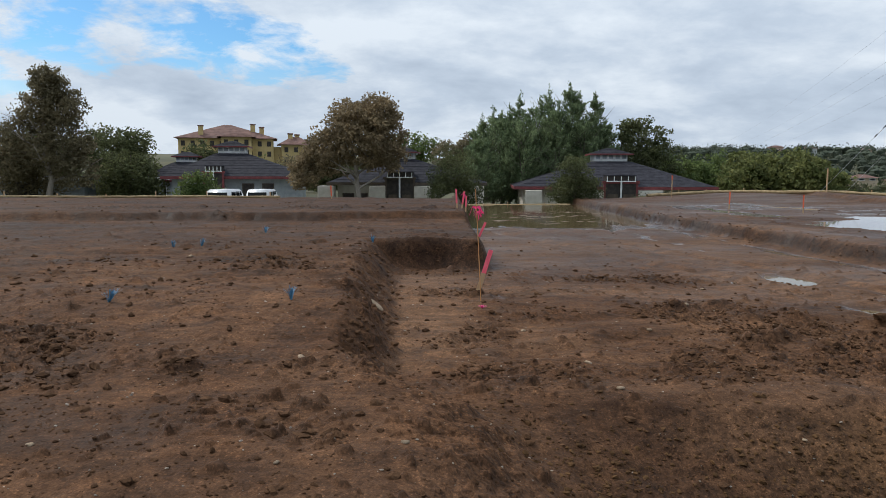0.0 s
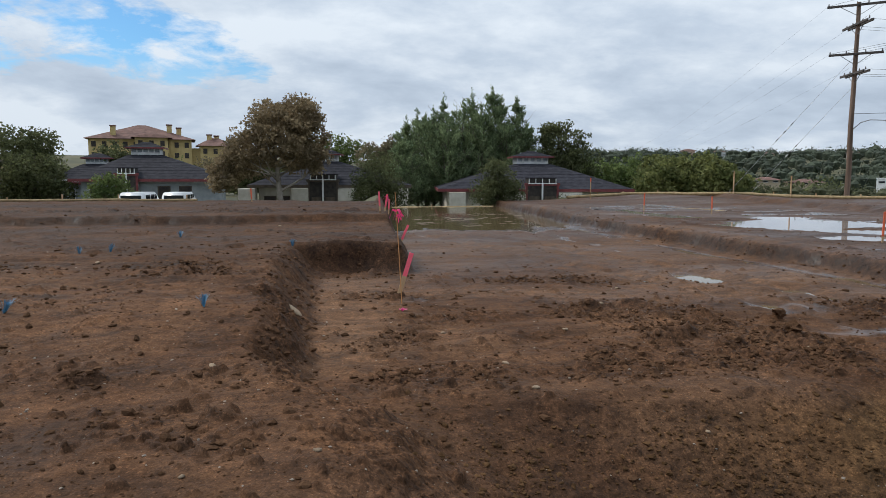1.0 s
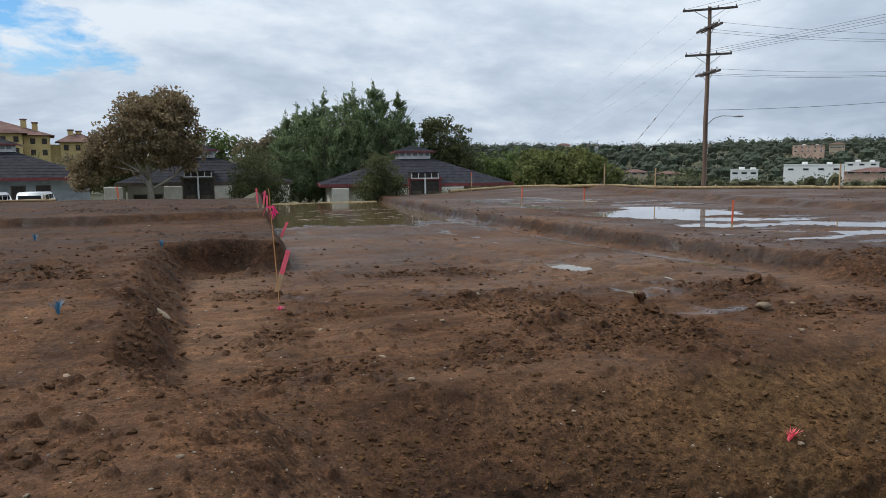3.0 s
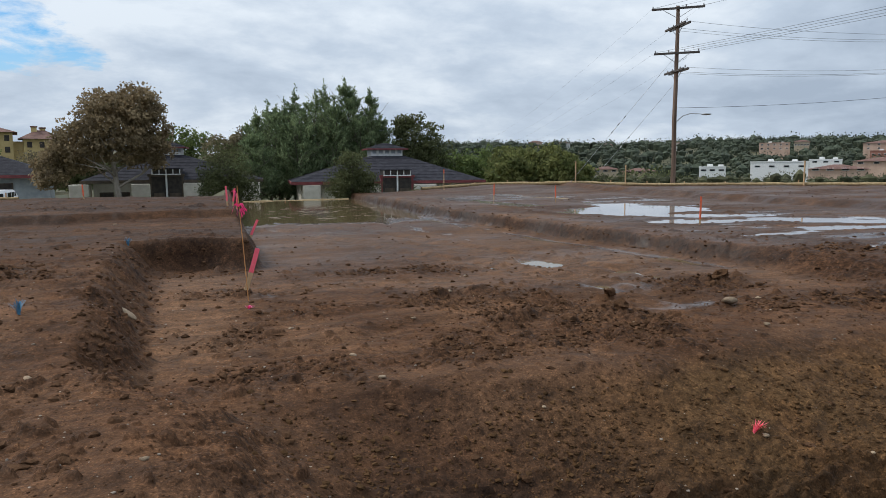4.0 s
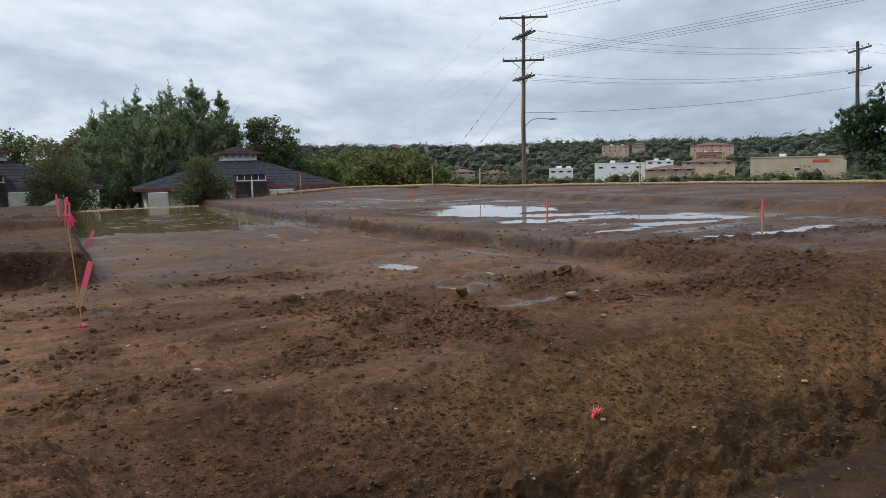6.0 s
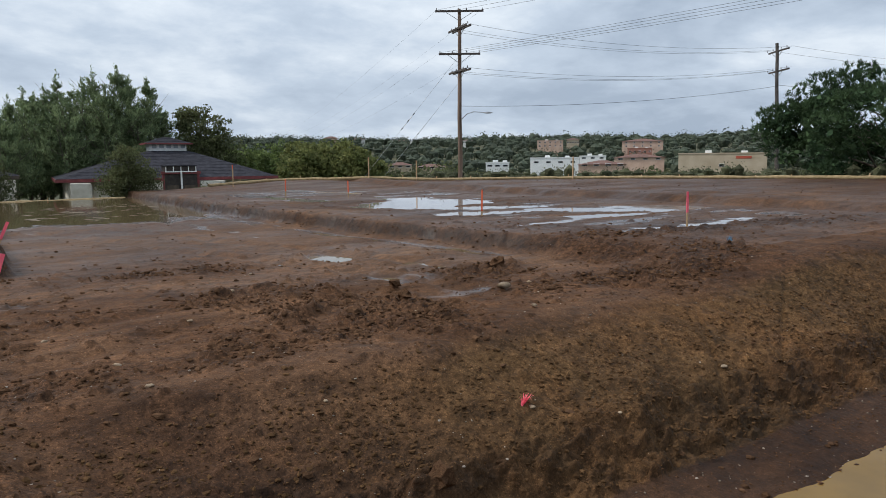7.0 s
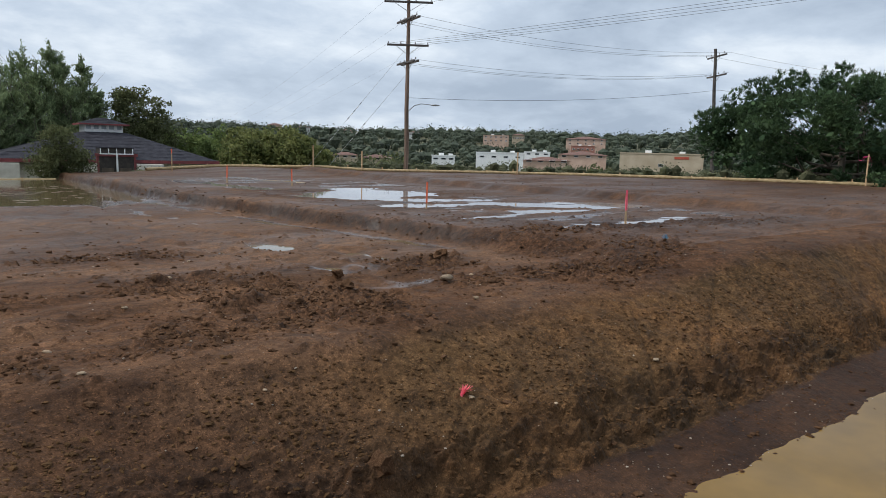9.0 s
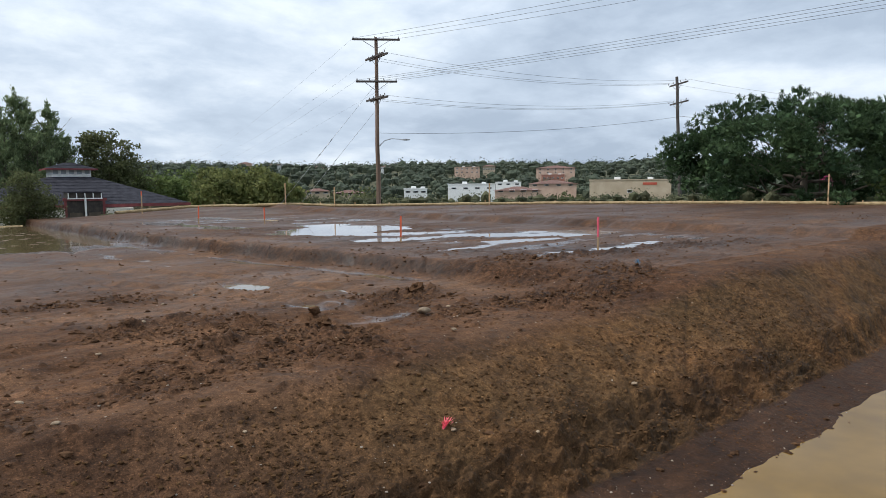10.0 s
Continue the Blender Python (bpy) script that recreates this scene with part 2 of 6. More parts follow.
def water_material(name, color, rough=0.03, bump=0.02, spec=0.5):
    m = bpy.data.materials.new(name)
    m.use_nodes = True
    nt = m.node_tree
    N, L = nt.nodes.new, nt.links.new
    b = nt.nodes["Principled BSDF"]
    b.inputs["IOR"].default_value = 1.33
    b.inputs["Specular IOR Level"].default_value = spec
    co, t, t2 = N("ShaderNodeTexCoord"), N("ShaderNodeTexNoise"), N("ShaderNodeTexNoise")
    t.inputs["Scale"].default_value, t.inputs["Detail"].default_value = 1.4, 4
    t2.inputs["Scale"].default_value, t2.inputs["Detail"].default_value = 7, 2
    L(co.outputs["Object"], t.inputs["Vector"]); L(co.outputs["Object"], t2.inputs["Vector"])
    r = N("ShaderNodeValToRGB")
    r.color_ramp.elements[0].position, r.color_ramp.elements[1].position = 0.3, 0.7
    r.color_ramp.elements[0].color = (*[c * 0.8 for c in color], 1)
    r.color_ramp.elements[1].color = (*[min(c * 1.15, 1) for c in color], 1)
    L(t.outputs[0], r.inputs[0]); L(r.outputs[0], b.inputs["Base Color"])
    b.inputs["Roughness"].default_value = rough
    bp = N("ShaderNodeBump"); bp.inputs["Strength"].default_value, bp.inputs["Distance"].default_value = bump, 0.02
    L(t2.outputs[0], bp.inputs["Height"]); L(bp.outputs[0], b.inputs["Normal"])
    return m


MUD = mud_material()
PUDDLE = water_material("puddle_water", (0.31, 0.27, 0.24))
BASIN = water_material("basin_water", (0.13, 0.095, 0.05), 0.06, 0.05)
SILT = water_material("silty_water", (0.18, 0.102, 0.021), 0.05, 0.02, 0.3)
CLOD = material("clod_earth", 0.9, 0, ((0.060, 0.032, 0.017), (0.120, 0.065, 0.036)), 9, bump=0.8, island=0.3, spec=0.04)
BANKSOIL = material("ochre_bank_earth", 0.9, 0, ((0.060, 0.034, 0.017), (0.110, 0.060, 0.028)), 9, bump=0.5, island=0.3, spec=0.04)
STONE = material("pale_stone", 0.85, 0, ((0.22, 0.155, 0.095), (0.38, 0.285, 0.19)), 9, bump=0.4, random_tint=0.3)
GRIT = material("gravel", 0.8, 0, ((0.15, 0.12, 0.09), (0.30, 0.25, 0.20)), 9, bump=0.3, island=0.5)
GRASS = material("rough_grass", 0.9, 0, ((0.045, 0.05, 0.024), (0.11, 0.10, 0.05)), 0.08, bump=0.3, island=0.3)
BARK = material("bark", 0.9, 0, ((0.07, 0.055, 0.042), (0.17, 0.14, 0.11)), 3, (1, 1, 0.25), bump=0.8, bump_scale=0.04)
PALE_BARK = material("pale_bark", 0.85, 0, ((0.16, 0.13, 0.10), (0.36, 0.32, 0.27)), 2, (1, 1, 0.4), bump=0.5)


def leaf_material(name, a, c, var=0.4, thin=0.4):
    m = material(name, 0.75, 0, (a, c), 0.7, bump=0, island=var, spec=0.2, fine=0.5)
    # thin leaves let some light through
    nt = m.node_tree
    b, out = nt.nodes["Principled BSDF"], nt.nodes["Material Output"]
    tr, mix = nt.nodes.new("ShaderNodeBsdfTranslucent"), nt.nodes.new("ShaderNodeMixShader")
    nt.links.new(b.inputs["Base Color"].links[0].from_socket, tr.inputs[0])
    mix.inputs[0].default_value = thin
    nt.links.new(b.outputs[0], mix.inputs[1]); nt.links.new(tr.outputs[0], mix.inputs[2]); nt.links.new(mix.outputs[0], out.inputs[0])
    return m


SYCAMORE = leaf_material("sycamore_leaves", (0.175, 0.135, 0.080), (0.33, 0.25, 0.145), 0.3)
RUSTY = leaf_material("rusty_leaves", (0.125, 0.108, 0.062), (0.23, 0.19, 0.11), 0.3)
CYPRESS = leaf_material("cypress_foliage", (0.112, 0.155, 0.076), (0.24, 0.295, 0.15))
DARKGREEN = leaf_material("dark_green_leaves", (0.066, 0.078, 0.034), (0.145, 0.155, 0.068))
PINE = leaf_material("pine_needles", (0.022, 0.046, 0.020), (0.060, 0.098, 0.040), 0.4, 0.15)
OLIVE = leaf_material("olive_green_leaves", (0.075, 0.11, 0.035), (0.17, 0.21, 0.07))
SHRUB = leaf_material("weed_leaves", (0.055, 0.065, 0.034), (0.135, 0.135, 0.075))
HILLTREE = leaf_material("hill_tree_leaves", (0.036, 0.048, 0.032), (0.078, 0.092, 0.060), 0.35, 0.12)
BANANA = leaf_material("orchard_leaves", (0.085, 0.110, 0.036), (0.20, 0.205, 0.072))

ROOF = material("dark_shingle", 0.85, 0, ((0.014, 0.014, 0.018), (0.034, 0.033, 0.040)), 2.5, (1, 1, 1), bump=0.5, random_tint=0.22, spec=0.15)
CREAM = material("cream_stucco", 0.9, 0, ((0.50, 0.46, 0.38), (0.62, 0.58, 0.50)), 2, bump=0.3)
GREYBLUE = material("grey_stucco", 0.9, 0, ((0.26, 0.29, 0.30), (0.36, 0.39, 0.40)), 2, bump=0.3)
REDTRIM = material("red_painted_fascia", 0.6, 0, ((0.13, 0.028, 0.03), (0.21, 0.05, 0.05)), 3, bump=0.1)
WHITE = material("white_paint", 0.6, 0, ((0.66, 0.66, 0.64), (0.80, 0.80, 0.78)), 3, bump=0.1)
DARKDOOR = material("dark_brown_door", 0.6, 0, ((0.02, 0.016, 0.013), (0.05, 0.04, 0.032)), 4, bump=0.2)
DARKWOOD = material("brown_panel_wood", 0.75, 0, ((0.06, 0.045, 0.033), (0.11, 0.085, 0.06)), 3, (1, 1, 0.2), bump=0.3)


def glass_material():
    m = bpy.data.materials.new("window_glass")
    m.use_nodes = True
    b = m.node_tree.nodes["Principled BSDF"]
    b.inputs["Base Color"].default_value = (0.02, 0.024, 0.028, 1)
    b.inputs["Roughness"].default_value = 0.06
    return m


GLASS = glass_material()
TILE = material("red_clay_tile", 0.8, 0, ((0.12, 0.065, 0.052), (0.21, 0.115, 0.09)), 0.8, bump=0.5)
YELLOW = material("yellow_stucco", 0.9, 0, ((0.42, 0.31, 0.13), (0.54, 0.41, 0.19)), 0.6, bump=0.2)
TAN = material("tan_stucco", 0.9, 0, ((0.36, 0.29, 0.20), (0.45, 0.37, 0.27)), 0.3, bump=0.2)
PINKWALL = material("pink_beige_stucco", 0.9, 0, ((0.42, 0.28, 0.21), (0.55, 0.39, 0.30)), 0.3, bump=0.2)
POLEWOOD = material("weathered_pole_wood", 0.85, 0, ((0.10, 0.065, 0.045), (0.22, 0.15, 0.11)), 4, (1, 1, 0.08), bump=0.6)
ARMWOOD = material("dark_crossarm_wood", 0.85, 0, ((0.045, 0.038, 0.034), (0.10, 0.085, 0.075)), 4, bump=0.4)
STEEL = material("galvanised_steel", 0.45, 0.8, ((0.30, 0.31, 0.32), (0.45, 0.46, 0.47)), 6, bump=0.1)
CERAMIC = material("brown_glazed_porcelain", 0.25, 0, ((0.10, 0.085, 0.08), (0.20, 0.18, 0.17)), 5, bump=0)
WIRE = material("weathered_wire", 0.6, 0.3, ((0.05, 0.05, 0.055), (0.09, 0.09, 0.10)), 5, bump=0)
STRAW = material("straw", 0.9, 0, ((0.25, 0.175, 0.085), (0.40, 0.295, 0.16)), 5, (1, 1, 1), bump=0.8, bump_scale=0.03)
STAKEWOOD = material("raw_stake_wood", 0.8, 0, ((0.42, 0.26, 0.13), (0.58, 0.40, 0.24)), 5, (1, 1, 0.2), bump=0.3)
PINKPAINT = material("fluorescent_pink_paint", 0.6, 0, ((0.88, 0.10, 0.15), (0.95, 0.17, 0.22)), 8, bump=0.1)
ORANGEPAINT = material("fluorescent_orange_paint", 0.6, 0, ((0.75, 0.12, 0.05), (0.88, 0.20, 0.09)), 8, bump=0.1)
RIBBON = material("pink_flagging_tape", 0.4, 0, ((0.90, 0.05, 0.28), (0.95, 0.12, 0.38)), 8, bump=0.1)
BLUEFLAG = material("blue_whisker_plastic", 0.5, 0, ((0.05, 0.18, 0.30), (0.09, 0.27, 0.42)), 8, bump=0.1)
CORD = material("orange_string", 0.8, 0, ((0.45, 0.20, 0.06), (0.60, 0.30, 0.12)), 8, bump=0)
CARPAINT = material("white_car_paint", 0.3, 0, ((0.74, 0.74, 0.73), (0.80, 0.80, 0.79)), 2, bump=0)
RUBBER = material("black_rubber", 0.9, 0, ((0.015, 0.015, 0.015), (0.03, 0.03, 0.03)), 6, bump=0.1)
ASPHALT = material("asphalt", 0.85, 0, ((0.04, 0.04, 0.042), (0.065, 0.065, 0.066)), 1, bump=0.3)


# ---- mesh helpers ----
def mesh_from(name, verts, faces, mat, smooth=False):
    """A mesh from arrays: verts (n, 3) and faces (m, 3) or (m, 4)."""
    verts, faces = np.asarray(verts, np.float32), np.asarray(faces, np.int32)
    me = bpy.data.meshes.new(name)
    k = faces.shape[1]
    me.vertices.add(len(verts)); me.loops.add(faces.size); me.polygons.add(len(faces))
    me.vertices.foreach_set("co", verts.ravel())
    me.loops.foreach_set("vertex_index", faces.ravel())
    me.polygons.foreach_set("loop_start", np.arange(0, faces.size, k, dtype=np.int32))
    me.polygons.foreach_set("use_smooth", np.full(len(faces), smooth))
    me.update(calc_edges=True)
    me.materials.append(mat)
    return me


def part(name, bm, mat, parent=None, label="", smooth=False):
    me = bpy.data.meshes.new(name)
    bm.normal_update()
    bm.to_mesh(me)
    bm.free()
    me.materials.append(mat)
    if smooth:
        me.polygons.foreach_set("use_smooth", [True] * len(me.polygons))
    ob = new(name, me)
    ob.parent = parent
    return tagged(ob, label)


def put(name, me, parent=None, label=""):
    ob = new(name, me)
    ob.parent = parent
    return tagged(ob, label)


def thing(name, m, label, category, group="", kind=""):
    e = new(name)
    e.matrix_world = m
    return tagged(e, label, category, group, kind)


def box(bm, x0, x1, y0, y1, z0, z1, bevel=0.0):
    r = bmesh.ops.create_cube(bm, size=1.0, matrix=Matrix.Translation(((x0 + x1) / 2, (y0 + y1) / 2, (z0 + z1) / 2)) @ Matrix.Diagonal((abs(x1 - x0), abs(y1 - y0), abs(z1 - z0), 1)))
    if bevel:
        vs = set(r["verts"])
        bmesh.ops.bevel(bm, geom=[e for e in bm.edges if e.verts[0] in vs and e.verts[1] in vs], offset=bevel, segments=1, affect="EDGES")
    return r


def boxes(*specs, bevel=0.0):
    bm = bmesh.new()
    for s in specs:
        box(bm, *s, bevel=bevel)
    return bm


def tube(points, radii, sides=8, cap=True):
    """Verts and quads of a tapered tube along points."""
    P = [Vector(p) for p in points]
    V, F = [], []
    side = None
    for i, p in enumerate(P):
        d = (P[min(i + 1, len(P) - 1)] - P[max(i - 1, 0)]).normalized()
        if side is None:
            side = d.orthogonal().normalized()
        side = (side - d * side.dot(d)).normalized()
        other = d.cross(side)
        for k in range(sides):
            a = 2 * math.pi * k / sides
            V.append(p + (side * math.cos(a) + other * math.sin(a)) * radii[i])
    for i in range(len(P) - 1):
        for k in range(sides):
            a, b2 = i * sides + k, i * sides + (k + 1) % sides
            F.append((a, b2, b2 + sides, a + sides))
    return V, F


def tubes_mesh(name, list_of, mat, smooth=True):
    V, F = [], []
    for pts, rad, sides in list_of:
        v, f = tube(pts, rad, sides)
        n = len(V)
        V += v
        F += [tuple(i + n for i in q) for q in f]
    return mesh_from(name, np.array([tuple(v) for v in V]), np.array(F), mat, smooth)


# ---- ground ----
def lattice(ix, iy, seed):
    n = (ix.astype(np.int64) * 374761393 + iy.astype(np.int64) * 668265263 + seed * 982451653) & 0x7FFFFFFF
    n = ((n ^ (n >> 13)) * 1274126177) & 0x7FFFFFFF
    return ((n ^ (n >> 16)) & 0xFFFF) / 65535.0


def vnoise(x, y, seed=0):
    """Smooth value noise, -1 to 1."""
    ix, iy = np.floor(x), np.floor(y)
    fx, fy = x - ix, y - iy
    fx, fy = fx * fx * (3 - 2 * fx), fy * fy * (3 - 2 * fy)
    a, b2 = lattice(ix, iy, seed), lattice(ix + 1, iy, seed)
    c, d = lattice(ix, iy + 1, seed), lattice(ix + 1, iy + 1, seed)
    return 2 * ((a * (1 - fx) + b2 * fx) * (1 - fy) + (c * (1 - fx) + d * fx) * fy) - 1


def fbm(x, y, wave, octaves=4, seed=0, gain=0.5):
    s, amp, tot = 0, 1.0, 0
    for o in range(octaves):
        k = 2.03 ** o / wave
        s = s + amp * vnoise(x * k + 17.3 * o, y * k - 9.1 * o, seed + o)
        tot += amp
        amp *= gain
    return s / tot


def crags(x, y, size, prob, seed):
    """Angular clods, one to a cell at most: height in metres. prob: share of cells that hold one."""
    ix, iy = np.floor(x / size), np.floor(y / size)
    h = np.zeros(np.shape(x))
    for dx in (-1, 0, 1):
        for dy in (-1, 0, 1):
            cx, cy = ix + dx, iy + dy
            px, py = (cx + 0.1 + 0.8 * lattice(cx, cy, seed)) * size, (cy + 0.1 + 0.8 * lattice(cx, cy, seed + 1)) * size
            r = size * (0.26 + 0.42 * lattice(cx, cy, seed + 2) ** 2)
            on = lattice(cx, cy, seed + 3) < prob
            a = 2.2 * (lattice(cx, cy, seed + 4) - 0.5)
            u, v = (x - px) * np.cos(a) + (y - py) * np.sin(a), (y - py) * np.cos(a) - (x - px) * np.sin(a)
            d = np.maximum(np.maximum(0.8 * np.abs(u), 1.4 * np.abs(v)), 0.66 * (np.abs(u) + 1.35 * np.abs(v))) / r
            top = 0.8 + 0.7 * (lattice(cx, cy, seed + 5) - 0.5) * u / r + 0.7 * (lattice(cx, cy, seed + 6) - 0.5) * v / r
            h = np.maximum(h, on * 0.8 * r * np.clip((1 - d) * 3.2, 0, 1) * top)
    return h


def ss(a, b2, v):
    t = np.clip((v - a) / (b2 - a), 0, 1)
    return t * t * (3 - 2 * t)


def seg(x, y, ax, ay, bx, by):
    """Distance to a segment."""
    dx, dy = bx - ax, by - ay
    t = np.clip(((x - ax) * dx + (y - ay) * dy) / (dx * dx + dy * dy), 0, 1)
    return np.hypot(x - ax - t * dx, y - ay - t * dy)


# boundary of the graded site: x, y, z along its far side
EDGE = [(-60, 33.6, 0.9), (-20, 33.4, 0.9), (-10, 34.3, 0.9), (-5, 34.6, 0.9), (0.8, 33.4, 0.9), (1.4, 46.0, 0.0), (8.4, 47.2, 0.0), (9.2, 48.2, 0.28), (13.0, 48.3, 0.5), (19.3, 49.3, 0.81), (24.7, 44.7, 0.85),
        (30.3, 38.7, 0.85), (35.4, 32.7, 0.86), (39.2, 26.4, 0.86), (41.6, 20.4, 0.87), (43.5, 16.0, 0.87), (45.0, 5.0, 0.85)]
PUD_Z, BASIN_Z, PIT_Z = 0.33, -0.06, -1.45


def inside_site(x, y):
    """Positive inside the site, roughly the distance to its far edge."""
    ex = np.array([e[0] for e in EDGE]); ey = np.array([e[1] for e in EDGE])
    ins = np.zeros(np.shape(x), bool)
    px, py = np.append(ex, [45.0, -60.0]), np.append(ey, [-60.0, -60.0])
    for i in range(len(px)):
        j = (i + 1) % len(px)
        cross = ((py[i] > y) != (py[j] > y))
        with np.errstate(divide="ignore", invalid="ignore"):
            xi = (px[j] - px[i]) * (y - py[i]) / (py[j] - py[i] + 1e-12) + px[i]
        ins ^= cross & (x < xi)
    dist = np.full(np.shape(x), 1e9)
    for i in range(len(ex) - 1):
        dist = np.minimum(dist, seg(x, y, ex[i], ey[i], ex[i + 1], ey[i + 1]))
    return np.where(ins, dist, -dist)


def pud_mask(x, y):
    """How far inside the puddle hollows of the east pad (0 to 1)."""
    wx = x + 0.5 * fbm(x, y, 2.2, 3, 31)
    wy = y + 0.45 * fbm(x, y, 1.6, 4, 32)
    d = np.minimum.reduce([
        seg(wx, wy, 14.6, 23.2, 17.2, 24.6) - 2.3, seg(wx, wy, 17.2, 26.0, 17.0, 27.4) - 1.2, seg(wx, wy, 13.4, 21.5, 15.6, 20.2) - 0.8, seg(wx, wy, 16.0, 20.6, 19.0, 19.4) - 0.8,
        seg(wx, wy, 18.0, 17.4, 20.6, 15.9) - 1.5, seg(wx, wy, 16.5, 14.9, 20.0, 14.7) - 0.6, seg(wx, wy, 12.7, 13.95, 17.0, 14.6) - 0.38,
        seg(wx, wy, 13.0, 18.4, 17.2, 17.8) - 0.30, seg(wx, wy, 13.1, 11.15, 15.6, 11.15) - 0.36, seg(wx, wy, 15.6, 11.25, 20.2, 11.7) - 0.38,
        seg(wx, wy, 12.6, 12.7, 13.4, 12.4) - 0.16, seg(wx, wy, 16.5, 39.0, 18.0, 33.0) - 0.6, seg(wx, wy, 12.2, 37.0, 13.4, 28.0) - 0.9])
    # banks of mud stand out of them in streaks
    u, v = 0.78 * x - 0.62 * y, 0.62 * x + 0.78 * y
    d = d + 0.9 * fbm(u * 0.32, v, 0.9, 4, 33) + 0.1
    return 1 - ss(-0.35, 0.25, d)


def toe_mask(x, y):
    """Wet strip along the foot of the east pad and small pools on the floor."""
    xc = np.interp(y, [6, 12, 16.5, 21, 28, 46], [11.3, 10.7, 10.0, 9.25, 8.8, 8.75])
    wob = 0.25 * fbm(x, y, 1.5, 3, 41)
    strip = (1 - ss(0.05, 0.45, np.abs(x - (xc - 0.6) + wob))) * ss(10.8, 12.5, y)
    rills = (1 - ss(0.1, 0.45, np.abs(x - (xc - 2.1 - 0.04 * (y - 14)) + 1.3 * wob))) * ss(13, 17, y)
    pools = np.maximum.reduce([1.5 * (1 - ss(0.7, 1.3, np.hypot((x - 6.85 + wob) / 0.42, (y - 13.7) / 0.75))),
                               0.62 * (1 - ss(0.3, 1.5, np.hypot((x - 6.75 + wob) / 0.9, (y - 8.85) / 0.45))),
                               0.62 * (1 - ss(0.3, 1.5, np.hypot((x - 6.9 + wob) / 0.9, (y - 10.5) / 0.5))),
                               0.4 * (1 - ss(0.3, 1.4, np.hypot((x - 0.7 + wob) / 0.7, (y - 11.5) / 0.3))),
                               0.45 * (1 - ss(0.6, 1.4, np.hypot((x - 1.4 + wob) / 0.5, (y - 17.0) / 0.5))),
                               1 - ss(0.6, 1.4, np.hypot((x + 8.2 + wob) / 1.3, (y - 15.4) / 0.45))])
    return strip, rills, pools


def clod_band(x, y):
    """Where the earth is churned up (0 to 1)."""
    w = 0.5 * fbm(x, y, 2.0, 3, 51)
    d = np.minimum.reduce([
        seg(x, y, 0.4, 6.9, 3.4, 7.5) - 0.35, seg(x, y, 3.2, 7.5, 5.2, 7.6) - 0.45, seg(x, y, 1.3, 10.0, 4.2, 10.4) - 0.45, seg(x, y, 0.3, 8.4, 1.2, 10.6) - 0.35,
        seg(x, y, -3.2, 5.9, -0.5, 6.1) - 0.28, seg(x, y, -1.3, 5.0, -0.7, 4.2) - 0.2, seg(x, y, -5.4, 7.2, -3.8, 6.6) - 0.5, seg(x, y, -4.0, 10.3, -1.7, 10.8) - 0.25, seg(x, y, -9.0, 11.3, -3.0, 11.6) - 0.25,
        seg(x, y, 8.0, 8.0, 12.5, 8.1) - 0.22, seg(x, y, 8.2, 10.0, 9.6, 10.6) - 0.3, seg(x, y, 10.5, 7.6, 13.5, 8.2) - 0.5, seg(x, y, 2.4, 13.2, 4.4, 13.5) - 0.3, seg(x, y, 3.9, 8.4, 4.8, 9.0) - 0.35,
        seg(x, y, -14.0, 24.0, 0.6, 25.0) - 0.5, seg(x, y, 12.0, 11.0, 22.0, 9.6) - 0.4])
    strewn = ss(0.02, 0.42, fbm(x * 0.55 + 0.1 * y, y, 1.3, 4, 52)) * np.maximum(ss(6.5, 7.3, y) * (0.25 + 0.75 * ss(-1.0, 0.2, x)), 0.10 * ss(0.6, -0.8, x)) * (1 - ss(13.0, 17.0, y)) * (1 - ss(10.5, 13.0, x)) * (1 - 0.75 * ss(4.8, 6.2, x))
    return np.maximum(0.8 * (1 - ss(-0.6, 0.5, d + w * 1.9)), 0.6 * strewn)


